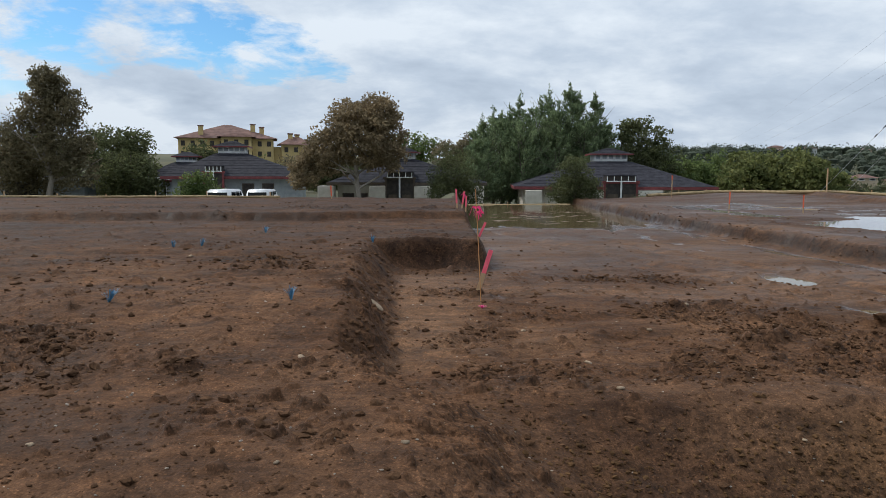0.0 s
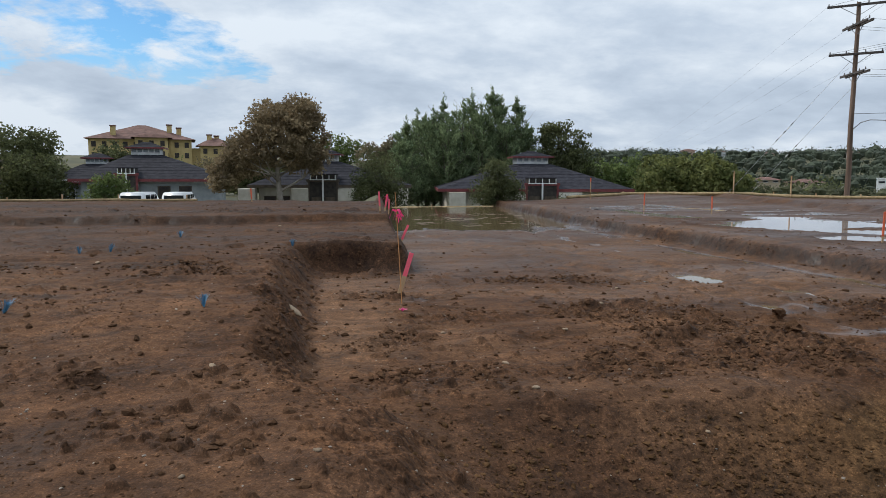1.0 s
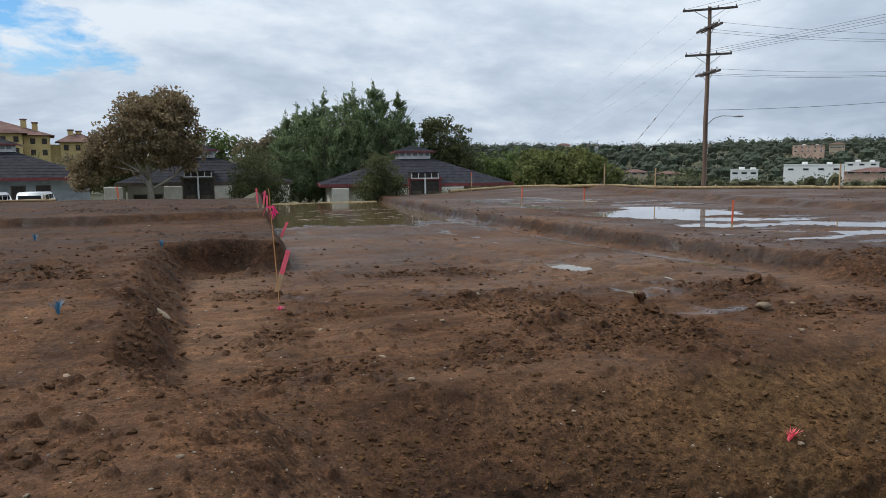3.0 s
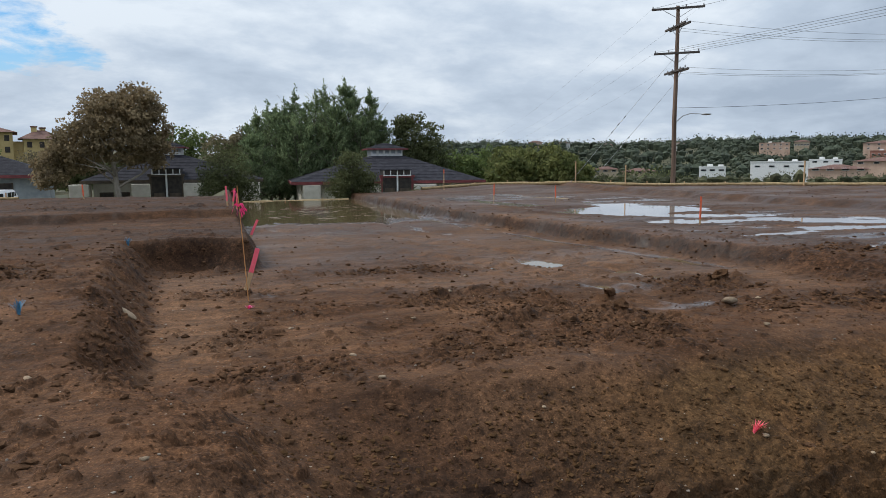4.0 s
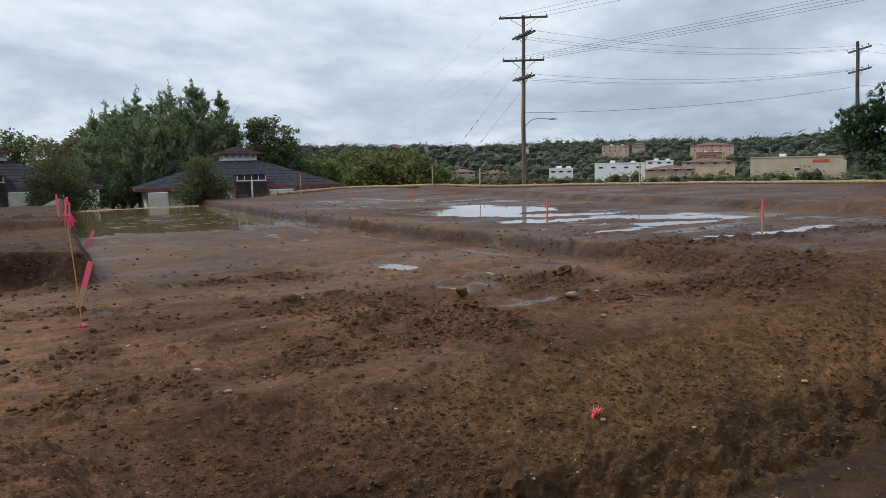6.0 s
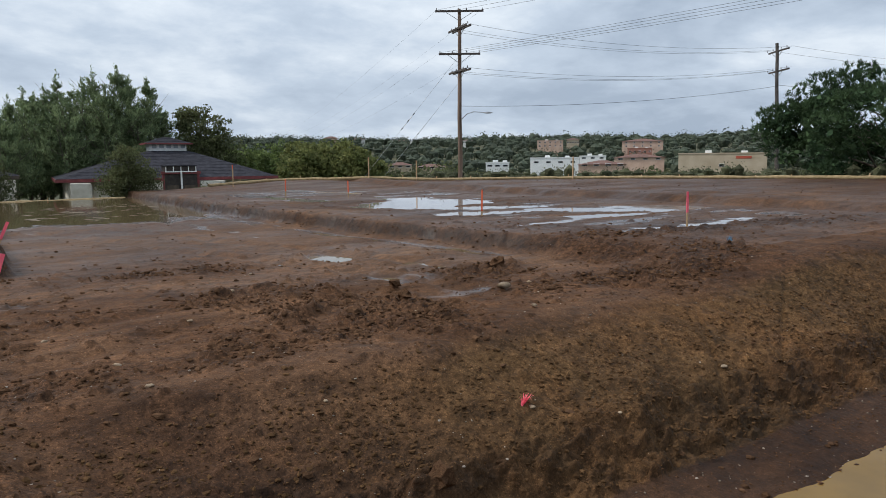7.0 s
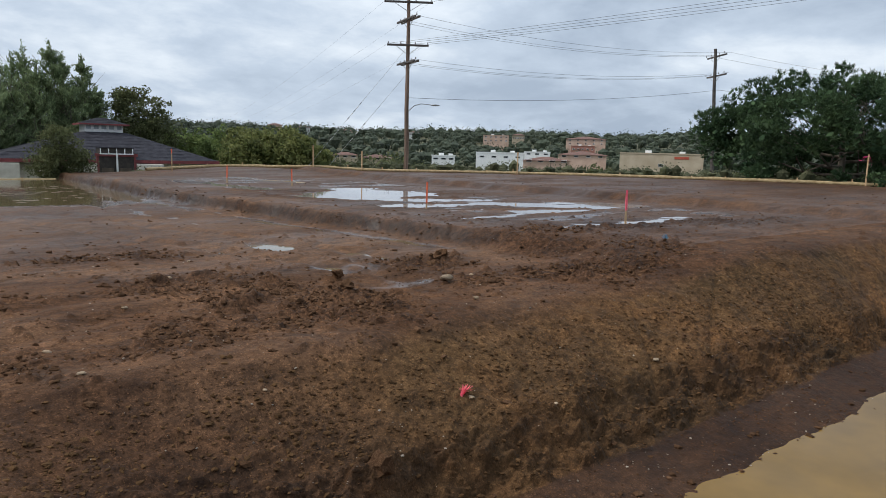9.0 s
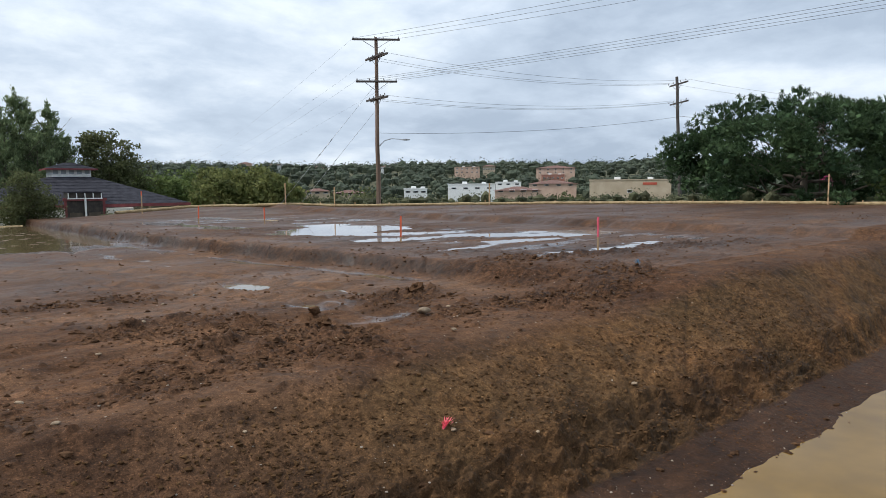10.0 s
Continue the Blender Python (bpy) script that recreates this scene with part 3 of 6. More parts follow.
def height(x, y):
    """Height of the ground, with its wetness, soil and painted wall shade."""
    shape = np.shape(x)
    wob = 0.12 * fbm(x, y, 1.3, 3, 3) + 0.05 * fbm(x, y, 0.35, 2, 4)
    # west pad
    pad = 0.36 + 0.24 * ss(5.6, 8.6, y) + 0.10 * np.exp(-((x + 0.6) / 1.6) ** 2 - ((y - 16.0) / 1.6) ** 2)
    rise2 = ss(21.6, 21.95, y - 0.19 * np.clip(x + 4.5, 0, 6) + 2.5 * wob)
    pad = pad + 0.22 * rise2 - 0.05 * np.exp(-((y - 21.2) / 0.5) ** 2)
    near_turn = 0.55 * (1 - ss(5.2, 6.8, y))
    top_x, base_x = -0.56 - 0.083 * y + near_turn, -0.12 - 0.052 * y + 2.4 * near_turn
    ease = (x + wob + 0.10 * fbm(x, y, 0.5, 3, 27) - top_x) / (base_x - top_x)
    west = 1 - 0.5 * ss(0, 1, ease) - 0.5 * np.clip(ease, 0, 1)
    north = ss(14.75, 15.05, y + 1.3 * wob) * (1 - ss(0.72, 1.08, x + wob))
    west = np.maximum(west, north)
    # floor, with the flooded basin at its far end
    floor = -0.20 * ss(25.5, 31.5, y + 9 * wob + 1.6 * fbm(x, y, 3.0, 3, 78) - 0.25 * (x - 4)) + 0.03 * fbm(x, y, 3.0, 3, 7)
    # east pad
    xc = np.interp(y, [6, 12, 16.5, 21, 28, 46], [11.2, 10.75, 10.05, 9.3, 8.85, 8.8])
    wid = np.interp(y, [7, 9.5, 12, 15], [3.5, 1.6, 0.5, 0.32])
    east = ss(0, 1, (x - xc + 1.6 * wob) / wid + 0.15)
    lip = 0.07 * np.exp(-((x - xc - 0.75) / 0.4) ** 2) * ss(12, 15, y) * (1 - ss(36, 46, y))
    east_z = 0.37 + lip + 0.30 * ss(23.4, 24.3, x + 3 * wob) + 0.18 * ss(25, 42, x) + 0.36 * ss(33, 48, y) * ss(12, 22, x) * (1 - ss(22, 28, x)) - 0.08 * ss(36, 47, y) * (1 - ss(9.5, 16, x)) + 0.03 * fbm(x, y, 2.5, 3, 8)
    # a mound of earth where the pad falls to the pit
    flat = floor * (1 - east) + east_z * east
    z = flat * (1 - west) + pad * west
    # tyre ruts across the floor and the pads
    for (ax, ay, bx, by, dep) in ((2.0, 24.0, 7.2, 9.0, 0.05), (3.9, 24.5, 8.8, 9.6, 0.05), (1.0, 8.0, 9.0, 10.8, 0.04), (1.2, 9.4, 8.6, 12.2, 0.03), (-14.0, 9.6, -1.6, 9.9, 0.04), (-14.0, 12.4, -1.8, 12.6, 0.05), (-16.0, 17.5, 0.0, 18.4, 0.04), (12.0, 9.2, 30.0, 8.6, 0.04), (25.5, 9.0, 27.0, 34.0, 0.05), (28.0, 9.0, 30.0, 32.0, 0.05)):
        dd = seg(x + 2.0 * wob, y + 2.0 * wob, ax, ay, bx, by)
        z = z - dep * np.exp(-(dd / 0.22) ** 2) + 0.5 * dep * np.exp(-((dd - 0.42) / 0.18) ** 2)
    # foreground pit: a planed bank, a broken face below it, then a wet shelf and a pool
    crest = np.interp(x, [0.7, 2.3, 4.2, 6.3, 9.0, 11.0, 12.3, 14.6, 21.0], [6.5, 6.45, 6.5, 6.75, 6.95, 6.85, 6.65, 6.35, 6.2]) + 1.0 * wob
    toe = 4.36 + 0.5 * wob + 0.10 * fbm(x, y * 0.3, 1.4, 3, 16)
    s = (crest - y) / (crest - toe)
    broken = 0.10 * fbm(x, y * 2.2, 0.9, 3, 15) + 0.05 * fbm(x, y * 2.2, 0.3, 3, 17)
    drop = np.interp(s + broken * ss(0.45, 0.75, s) * (1 - ss(0.95, 1.0, s)), [-0.08, 0.0, 0.10, 0.68, 0.76, 0.90, 0.97, 1.0], [0, 0.012, 0.07, 0.70, 0.80, 1.14, 1.27, 1.295]) + 0.155 * np.clip((toe - y) / 0.83, 0, 3)
    mouth = ss(-0.1, 2.6, x - (-0.35 + (6.5 - y) * 0.42) + 2 * wob)
    back = ss(-2.0, 0.4, y)
    z = z * (1 - ss(0.05, 0.9, s) * mouth * back) - drop * mouth * back
    z = z + 0.15 * (1 - ss(1.0, 3.5, np.hypot(x, y)))
    # puddle hollows
    pm = pud_mask(x, y) * ss(0.5, 1, east) * (x < 24)
    lowland = ss(10.5, 12.5, x) * (1 - ss(21, 24, x)) * ss(9.5, 11.5, y) * (1 - ss(36, 42, y))
    z = z - lowland * (z - 0.348) * 0.8 - 0.042 * pm + lowland * 0.032 * fbm(x * 0.45, y, 0.7, 4, 77)
    strip, rills, pools = toe_mask(x, y)
    gaps = ss(-0.5, -0.12, fbm(x, y * 0.5, 1.2, 4, 42))
    strip, rills = strip * gaps, rills * gaps * ss(-0.2, 0.2, fbm(x, y * 0.5, 1.6, 3, 43))
    free = (1 - west) * (1 - ss(0.1, 0.5, east)) * (y > 7)
    z = z - free * (0.058 * strip + 0.056 * rills + 0.075 * pools)
    # relief
    rough = clod_band(x, y)
    soft = free * np.maximum(ss(14, 18, y), 0) * 0.6
    bankish = ss(0.02, 0.25, s) * mouth * (1 - ss(0.99, 1.03, s)) * back
    face = ss(0.66, 0.82, s) * bankish
    shelf = ss(1.0, 1.05, s) * mouth * back
    # coordinates that run on down the slopes, so that relief and stains are not drawn out there
    gx, gy = x + z * np.where(x < 4, -1.2, 1.2) * (1 - ss(0.02, 0.2, s) * mouth) * (np.hypot(x, y) < 60), y + 1.2 * z * (np.hypot(x, y) < 60)
    rough = np.maximum(rough, 0.75 * np.clip(5 * east * (1 - east), 0, 1) * (y > 9) * (y < 40))
    fine = 0.05 * (1 - 0.6 * ss(11, 14, x)) * fbm(x, y, 0.9, 4, 11) + (0.012 + 0.075 * rough) * fbm(gx, gy, 0.24, 4, 12, 0.7) + 0.02 * np.abs(fbm(x * 0.4, y, 0.35, 3, 14))
    near = (np.abs(x - 4.0) < 17) & (y > 2) & (y < 36)
    lumps = np.zeros(shape)
    xn, yn, rn, bn, fn = gx[near], gy[near], rough[near], bankish[near], face[near]
    wx, wy = xn + 0.05 * fbm(xn, yn, 0.12, 3, 81), yn + 0.05 * fbm(xn, yn, 0.12, 3, 83)
    free_n = 1 - bn
    patch = ss(-0.1, 0.35, fbm(xn, yn, 0.7, 3, 84))
    lumps[near] = free_n * (0.65 * crags(wx, wy, 0.30, 0.002 + 0.30 * rn ** 1.5, 91) + 0.9 * crags(wx + 0.07, wy, 0.16, (0.03 + 0.62 * rn) * (0.35 + 0.9 * patch), 101) + crags(wx, wy + 0.03, 0.085, (0.10 + 0.6 * rn) * (0.25 + 1.0 * patch), 111) + 0.02 * rn * np.maximum(fbm(xn, yn, 0.2, 3, 13), 0))
    calm = 1 - 0.75 * np.clip(pm + soft + free * np.maximum(strip, pools), 0, 1)
    lumps[near] += bn * (0.7 * crags(wx, wy, 0.075, 0.30 + 0.3 * patch, 121) + 0.7 * crags(wx, wy + 0.03, 0.14, 0.08 + 0.4 * fn, 131) + 0.9 * fn * crags(wx, wy, 0.28, 0.4, 141))
    # slanting scrapes of a bucket on the planed bank, hollows in the face
    slant = fbm((gx + 0.5 * gy) / 0.16, gy / 0.6, 1.0, 3, 24, 0.6) * ss(4.0, 8.0, x)
    z = z + (fine * (1 - 0.5 * shelf) + lumps * (1 - 0.6 * shelf)) * calm + bankish * (0.035 * fbm(gx, gy, 0.5, 4, 21, 0.6) + 0.014 * slant - face * 0.18 * np.abs(fbm(gx, gy, 0.6, 4, 22, 0.6)) + 0.03 * face)
    crack = np.exp(-(seg(x + 0.4 * wob, y + 0.4 * wob, 9.6, 4.9, 12.6, 6.6) / 0.035) ** 2) + 0.7 * np.exp(-(seg(x + 0.5 * wob, y + 0.5 * wob, 8.4, 5.0, 9.6, 6.3) / 0.03) ** 2)
    z = z - 0.06 * crack * bankish
    wallish = np.clip(4 * west * (1 - west), 0, 1) * (y < 22)
    z = z + wallish * (0.11 * fbm(gx, gy, 0.42, 5, 23, 0.65))
    # outside the site: lower land, then the valley and the hills to the north-east
    ins = inside_site(x, y)
    far = np.hypot(x, y)
    az = np.degrees(np.arctan2(x, y))
    low = -1.0 - 0.75 * ss(-9, -2, x) + 1.9 * ss(25, 33, az) * (1 - ss(62, 120, far)) - 4.5 * ss(70, 220, far) * ss(12, 30, az) + 9.0 * ss(110, 260, far) * (1 - ss(-5, 15, az))
    hill = ss(300, 760, far) * (24 + 4.0 * fbm(x, y, 260, 3, 61)) * ss(-10, 14, az)
    out = low + hill + 0.10 * fbm(x, y, 6, 3, 62)
    o = ss(0.3, 5.0, -ins)
    z = np.where(ins > -6.0, z * (1 - o) + out * o, out)
    wet = np.clip(np.maximum.reduce([0.9 * pm, free * strip * (1 - np.clip(5 * east * (1 - east), 0, 1)), 0.8 * free * rills, free * pools, free * ss(19, 28, y + 3 * fbm(x, y, 2.5, 3, 79)) * 0.7, 
                                     0.62 * lowland * ss(0.12, 0.4, fbm(x * 0.3, y, 1.1, 4, 71))]) + 0.15 * fbm(x, y, 1.1, 3, 72), 0, 1)
    soil = np.clip(bankish * ss(1.6, 5.5, x) * (1.0 + 0.35 * fbm(x, y, 1.8, 2, 73)), 0, 1)
    wet = ss(0.38, 0.62, wet + 0.25 * fbm(x, y, 0.5, 3, 80)) * 0.9
    moist = ss(10.5, 17.0, y + 0.5 * x) * (1 - west) * (y > 7.5) * np.clip(0.33 + 0.35 * fbm(x * 0.4, y, 1.6, 4, 90), 0, 0.6)
    wet = np.maximum(wet, moist)
    # fresh-cut damp, with the shade of walls, riser and pad step painted in
    cutw = np.clip(6 * west * (1 - west), 0, 1) * (y < 20) * ss(6.2, 7.2, y) + 0.45 * np.exp(-((y + 1.3 * wob - 14.85) / 0.3) ** 2) * (x > base_x - 0.2) * (x < 1.1) + np.exp(-((y - 0.19 * np.clip(x + 4.5, 0, 6) + 2.5 * wob - 21.7) / 0.42) ** 2) * west + 5.5 * np.clip(6 * east * (1 - east), 0, 1) * (y > 11)
    streak = ss(0.10, 0.45, fbm(x * 0.22, y, 0.9, 4, 74)) * (0.65 * west + 0.35)
    eastdamp = ss(10.8, 12.4, x) * ss(7.4, 9.0, y) * (0.22 + 0.6 * fbm(x * 0.3, y, 1.4, 4, 86))
    westdamp = west * ss(10.0, 16.0, y) * np.clip(0.52 + 0.7 * fbm(x * 0.12, y, 1.3, 4, 88), 0, 1)
    # damp patches and shelf, shade painted on face and churn, darker clods and foreground
    damp_shade = np.clip(0.12 * cutw + westdamp + np.clip(eastdamp, 0, 1) * (0.75 + 0.5 * fbm(x, y, 0.5, 3, 75)) + 0.5 * streak * (1 - soil) + 0.32 * rough + 0.22 * np.clip(lumps / 0.03, 0, 1) * (1 - 0.8 * bankish) + 0.6 * (1 - ss(5.4, 7.6, y)) * (1 - soil) * mouth + 1.0 * shelf + face * (0.48 + 0.35 * fbm(gx, gy, 0.8, 3, 76)) + 0.22 * bankish * ss(0.0, 0.4, fbm(gx, gy, 1.1, 4, 26)), 0, 1)
    # smooth paler tan along the trench, in drifts over the floor and toward the east
    trench = (1 - ss(0.5, 1.7, x - base_x + 1.5 * wob)) * ss(-0.15, 0.1, x - base_x) * ss(7.2, 8.2, y) * (1 - ss(13.6, 14.6, y))
    drift = ss(0.12, 0.42, fbm(x * 0.35 + 0.12 * y, y, 1.5, 4, 87)) * (1 - rough) * (1 - soil)
    drift = drift * (1 - ss(0.0, 0.3, west))
    pale_floor = ss(4.0, 6.0, x) * (1 - ss(10.2, 11.0, x)) * ss(8.3, 10.0, y) * (1 - ss(18, 24, y)) * (1 - rough) * np.clip(0.55 + 0.8 * fbm(x * 0.5, y, 1.8, 3, 92), 0, 1)
    pale = np.clip(np.maximum.reduce([0.7 * pale_floor, 0.9 * trench, 0.55 * drift * (1 - 0.6 * ss(10.5, 12.0, x))]) * (1 - damp_shade) * (y > 4), 0, 1)
    churn = np.clip(1.1 * rough + 0.42 * bankish + 0.8 * wallish + 0.35 * ss(0.1, 0.4, fbm(x, y, 0.8, 3, 89)) + 0.35 * ss(10, 13, x), 0, 1) * (1 - 0.8 * np.clip(pale, 0, 1))
    return z, wet * (ins > 0), soil, damp_shade * (ins > -1), pale * (ins > 0), churn * (ins > -1)


def ground_at(px, py):
    z, *_ = height(np.array([float(px)]), np.array([float(py)]))
    return float(z[0])


def build_ground():
    """One sheet in oblong rings round the standing place: cells grow with distance and are finest across the cut bank."""
    turn = list(np.arange(-37.0, 79.0, 0.175))
    step = 0.175
    while turn[-1] < 323.0 - 4.0:
        step = min(step * 1.12, 4.0, max((323.0 - turn[-1]) * 0.12, 0.175))
        turn.append(turn[-1] + step)
    rings = [0.4]
    while rings[-1] < 3000:
        r = rings[-1]
        if r < 3.0:
            rings.append(r + 0.15)
        elif r < 5.3:
            rings.append(r + (0.009 if 4.25 < r < 5.1 else 0.016))
        else:
            rings.append(r + max(0.017 * max(r / 5.5, 1.0) ** 1.42, 0.05 * (r - 40) if r > 50 else 0))
    A, R = np.meshgrid(np.radians(turn), np.array(rings))
    R = R / np.maximum(np.abs(np.sin(A)) / 3.0, np.abs(np.cos(A)))
    X, Y = 0.3 + R * np.sin(A), -0.1 + R * np.cos(A)
    x, y = np.append(X.ravel(), 0.3), np.append(Y.ravel(), -0.1)
    z, wet, soil, damp_shade, pale, churn = height(x, y)
    m, n = X.shape
    idx = np.arange(n * m).reshape(m, n)
    nxt = np.roll(idx, -1, 1)
    F = np.stack([idx[:-1], idx[1:], nxt[1:], nxt[:-1]], -1).reshape(-1, 4)[:, ::-1]
    hub = np.stack([np.full(n, n * m), idx[0], nxt[0]], 1)[:, ::-1]
    F = np.concatenate([np.concatenate([F[:, [0, 1, 2]], F[:, [0, 2, 3]]]), hub])
    me = mesh_from("ground", np.stack([x, y, z], 1), F, MUD, True)
    for name, v in (("wet", wet), ("soil", soil), ("damp_shade", damp_shade), ("pale", pale), ("churn", churn)):
        a = me.attributes.new(name, "FLOAT", "POINT")
        a.data.foreach_set("value", v.astype(np.float32))
    # beyond the site the sheet carries grass
    me.materials.append(GRASS)
    cx, cy = x[F[:, 0]], y[F[:, 0]]
    me.polygons.foreach_set("material_index", (inside_site(cx, cy) < -0.4).astype(np.int32))
    ob = new("ground", me)
    return tagged(ob, "churned wet brown earth of a graded building site", "ground", kind="structure")


ground = build_ground()


def water_sheet(name, x0, x1, y0, y1, z, mat, label):
    bm = bmesh.new()
    bmesh.ops.create_grid(bm, x_segments=8, y_segments=8, size=0.5, matrix=pose((x0 + x1) / 2, (y0 + y1) / 2, z) @ Matrix.Diagonal((x1 - x0, y1 - y0, 1, 1)))
    return tagged(part(name, bm, mat, None, label), label, "water", kind="structure")


water_sheet("water_east_pad", 11.9, 23.0, 10.7, 42.0, PUD_Z, PUDDLE, "shallow rain puddles standing on the graded earth")
water_sheet("water_basin", 1.0, 10.4, 10.5, 46.5, BASIN_Z, BASIN, "murky brown rainwater pooled along the trench floor")
water_sheet("water_pit", 2.2, 40.0, -0.6, 4.2, PIT_Z, SILT, "opaque ochre silty water at the bottom of the pit")
# ---- trees ----
def leaf_quads(centres, size, rng, up=0.0, aspect=1.6):
    n = len(centres)
    a = rng.normal(size=(n, 3)); a[:, 2] += up
    a /= np.linalg.norm(a, axis=1, keepdims=True)
    b2 = np.cross(a, rng.normal(size=(n, 3)))
    b2 /= np.linalg.norm(b2, axis=1, keepdims=True) + 1e-9
    s = size * rng.uniform(0.6, 1.4, (n, 1))
    a, b2 = a * s * aspect * 0.5, b2 * s * 0.5
    V = np.stack([centres - a, centres + b2 * 0.9 - a * 0.1, centres + a, centres - b2 * 0.9 - a * 0.1], 1).reshape(-1, 3)
    return V, np.arange(4 * n).reshape(n, 4)


def limb_set(rng, height_m, trunk_r, spread, limbs, lean=(0, 0), start=0.3, rise=0.55):
    """Trunk and limbs as tubes."""
    top = Vector((lean[0], lean[1], height_m * 0.86))
    pts = [Vector((0, 0, -0.3))]
    for i in range(1, 7):
        f = i / 6
        pts.append(Vector((top.x * f + rng.normal() * 0.10 * height_m / 8, top.y * f + rng.normal() * 0.10 * height_m / 8, top.z * f)))
    out = [(pts, [trunk_r * (1.25 - 0.2 * i / 1) if i == 0 else trunk_r * (1 - 0.14 * i) for i in range(7)], 8)]
    tips = []
    for k in range(limbs):
        f = start + (0.9 - start) * (k + rng.uniform(0, 0.8)) / limbs
        i = min(int(f * 6), 5)
        p = pts[i].lerp(pts[i + 1], f * 6 - i)
        az = k * 2.4 + rng.uniform(-0.4, 0.4)
        ln = spread * (1.05 - 0.55 * f) * rng.uniform(0.75, 1.15)
        q = p + Vector((math.cos(az) * ln, math.sin(az) * ln, ln * rise * rng.uniform(0.6, 1.4)))
        mid = p.lerp(q, 0.5) + Vector((0, 0, -0.08 * ln))
        r = trunk_r * (1 - 0.8 * f) * 0.55
        out.append(([p, mid, q], [r, r * 0.6, r * 0.2], 5))
        tips.append(q)
        for _ in range(2):
            q2 = mid + Vector((rng.normal() * 0.4 * ln, rng.normal() * 0.4 * ln, rng.uniform(0.2, 0.5) * ln))
            out.append(([mid, q2], [r * 0.5, r * 0.12], 4))
            tips.append(q2)
    return out, tips


def tree(name, label, x, y, z, tall, lobes, leaf, leaf_size, leaves, bark=BARK, trunk_r=0.2, limbs=9, spread=2.5, seed=1, up=0.0, clump=0.5, lean=(0, 0), hollow=0.35, group="", aspect=1.6, jag=0.1):
    """lobes: (cx, cy, cz, rx, ry, rz, share) ellipsoids of the crown, in metres from the foot."""
    rng = np.random.default_rng(seed)
    t = thing(name, pose(x, y, z), label, "tree", group)
    wood, tips = limb_set(rng, tall, trunk_r, spread, limbs, lean)
    put("trunk", tubes_mesh("trunk", wood, bark), t)
    total = sum(l[6] for l in lobes)
    C = []
    for cx, cy, cz, rx, ry, rz, share in lobes:
        n = int(leaves * share / total)
        per = 26
        k = max(n // per, 1)
        d = rng.normal(size=(k, 3)); d /= np.linalg.norm(d, axis=1, keepdims=True)
        rad = (hollow + (1 - hollow) * rng.uniform(0, 1, (k, 1)) ** 0.5) * (1 + jag * rng.normal(size=(k, 1)).clip(-2, 2))
        cen = d * rad * (rx, ry, rz) + (cx, cy, cz)
        cl = np.repeat(cen, per, 0) + rng.normal(size=(k * per, 3)).clip(-1.5, 1.5) * clump * rng.uniform(0.5, 1.1, (k, 1)).repeat(per, 0) * (1, 1, 0.75 + up * 0.3)
        C.append(cl)
    C = np.concatenate(C)
    C = C[C[:, 2] > 0.15]
    V, F = leaf_quads(C, leaf_size, rng, up, aspect)
    put("crown", mesh_from("crown", V, F, leaf), t)
    return t


def spire(name, label, x, y, z, tall, rad, leaf, leaves, seed, group="", bark=BARK, low=0.05):
    """A feathery upright conifer: clumps on rising sprays round a leader."""
    rng = np.random.default_rng(seed)
    t = thing(name, pose(x, y, z), label, "tree", group)
    wood, _ = limb_set(rng, tall, 0.16, rad, 10, start=0.15, rise=0.9)
    put("trunk", tubes_mesh("trunk", wood, bark), t)
    per = 9
    nb = 130
    # rising branches, each feathered with short sprays out to its tip
    bf = low + (0.96 - low) * rng.uniform(0, 1, nb) ** 0.85
    baz = rng.uniform(0, 2 * math.pi, nb)
    bl = rad * (1 - bf) ** 0.62 * rng.uniform(0.5, 1.15, nb) + 0.06
    k = leaves // per
    pick = rng.choice(nb, k, p=(bl + 0.25) / (bl + 0.25).sum())
    q = rng.uniform(0.05, 1.0, k) ** 0.75
    f, az = bf[pick], baz[pick] + rng.normal(size=k) * 0.10
    r = bl[pick] * q
    cen = np.stack([np.cos(az) * r, np.sin(az) * r, f * tall * 0.93 + r * 0.75], 1) + rng.normal(size=(k, 3)) * (0.05 + 0.16 * (1 - f))[:, None]
    # the leader
    top = rng.uniform(0, 1, k) < 0.012
    h = rng.uniform(0.84, 1.0, k)
    cen[top] = (np.stack([rng.normal(size=k) * 0.25 * (1.02 - h), rng.normal(size=k) * 0.25 * (1.02 - h), h * tall], 1))[top]
    dirn = np.stack([np.cos(az) * 0.6, np.sin(az) * 0.6, np.full(k, 0.75)], 1) + rng.normal(size=(k, 3)) * 0.25
    ln = 0.30 * (1.2 - 0.6 * f)[:, None, None]
    u = rng.uniform(-1, 1, (k, per, 1))
    C = (cen[:, None] + dirn[:, None] * u * ln + rng.normal(size=(k, per, 3)) * 0.06).reshape(-1, 3)
    D = (np.repeat(dirn[:, None], per, 1) + rng.normal(size=(k, per, 3)) * 0.4).reshape(-1, 3)
    D /= np.linalg.norm(D, axis=1, keepdims=True)
    ok = C[:, 2] > 0.1
    C, D = C[ok], D[ok]
    side = np.cross(D, rng.normal(size=D.shape)); side /= np.linalg.norm(side, axis=1, keepdims=True)
    h, w = 0.15 * rng.uniform(0.6, 1.3, (len(C), 1)), 0.04
    V = np.stack([C - D * h, C + side * w, C + D * h, C - side * w], 1).reshape(-1, 3)
    F = np.arange(len(V)).reshape(-1, 4)
    put("crown", mesh_from("crown", V, F, leaf), t)
    return t


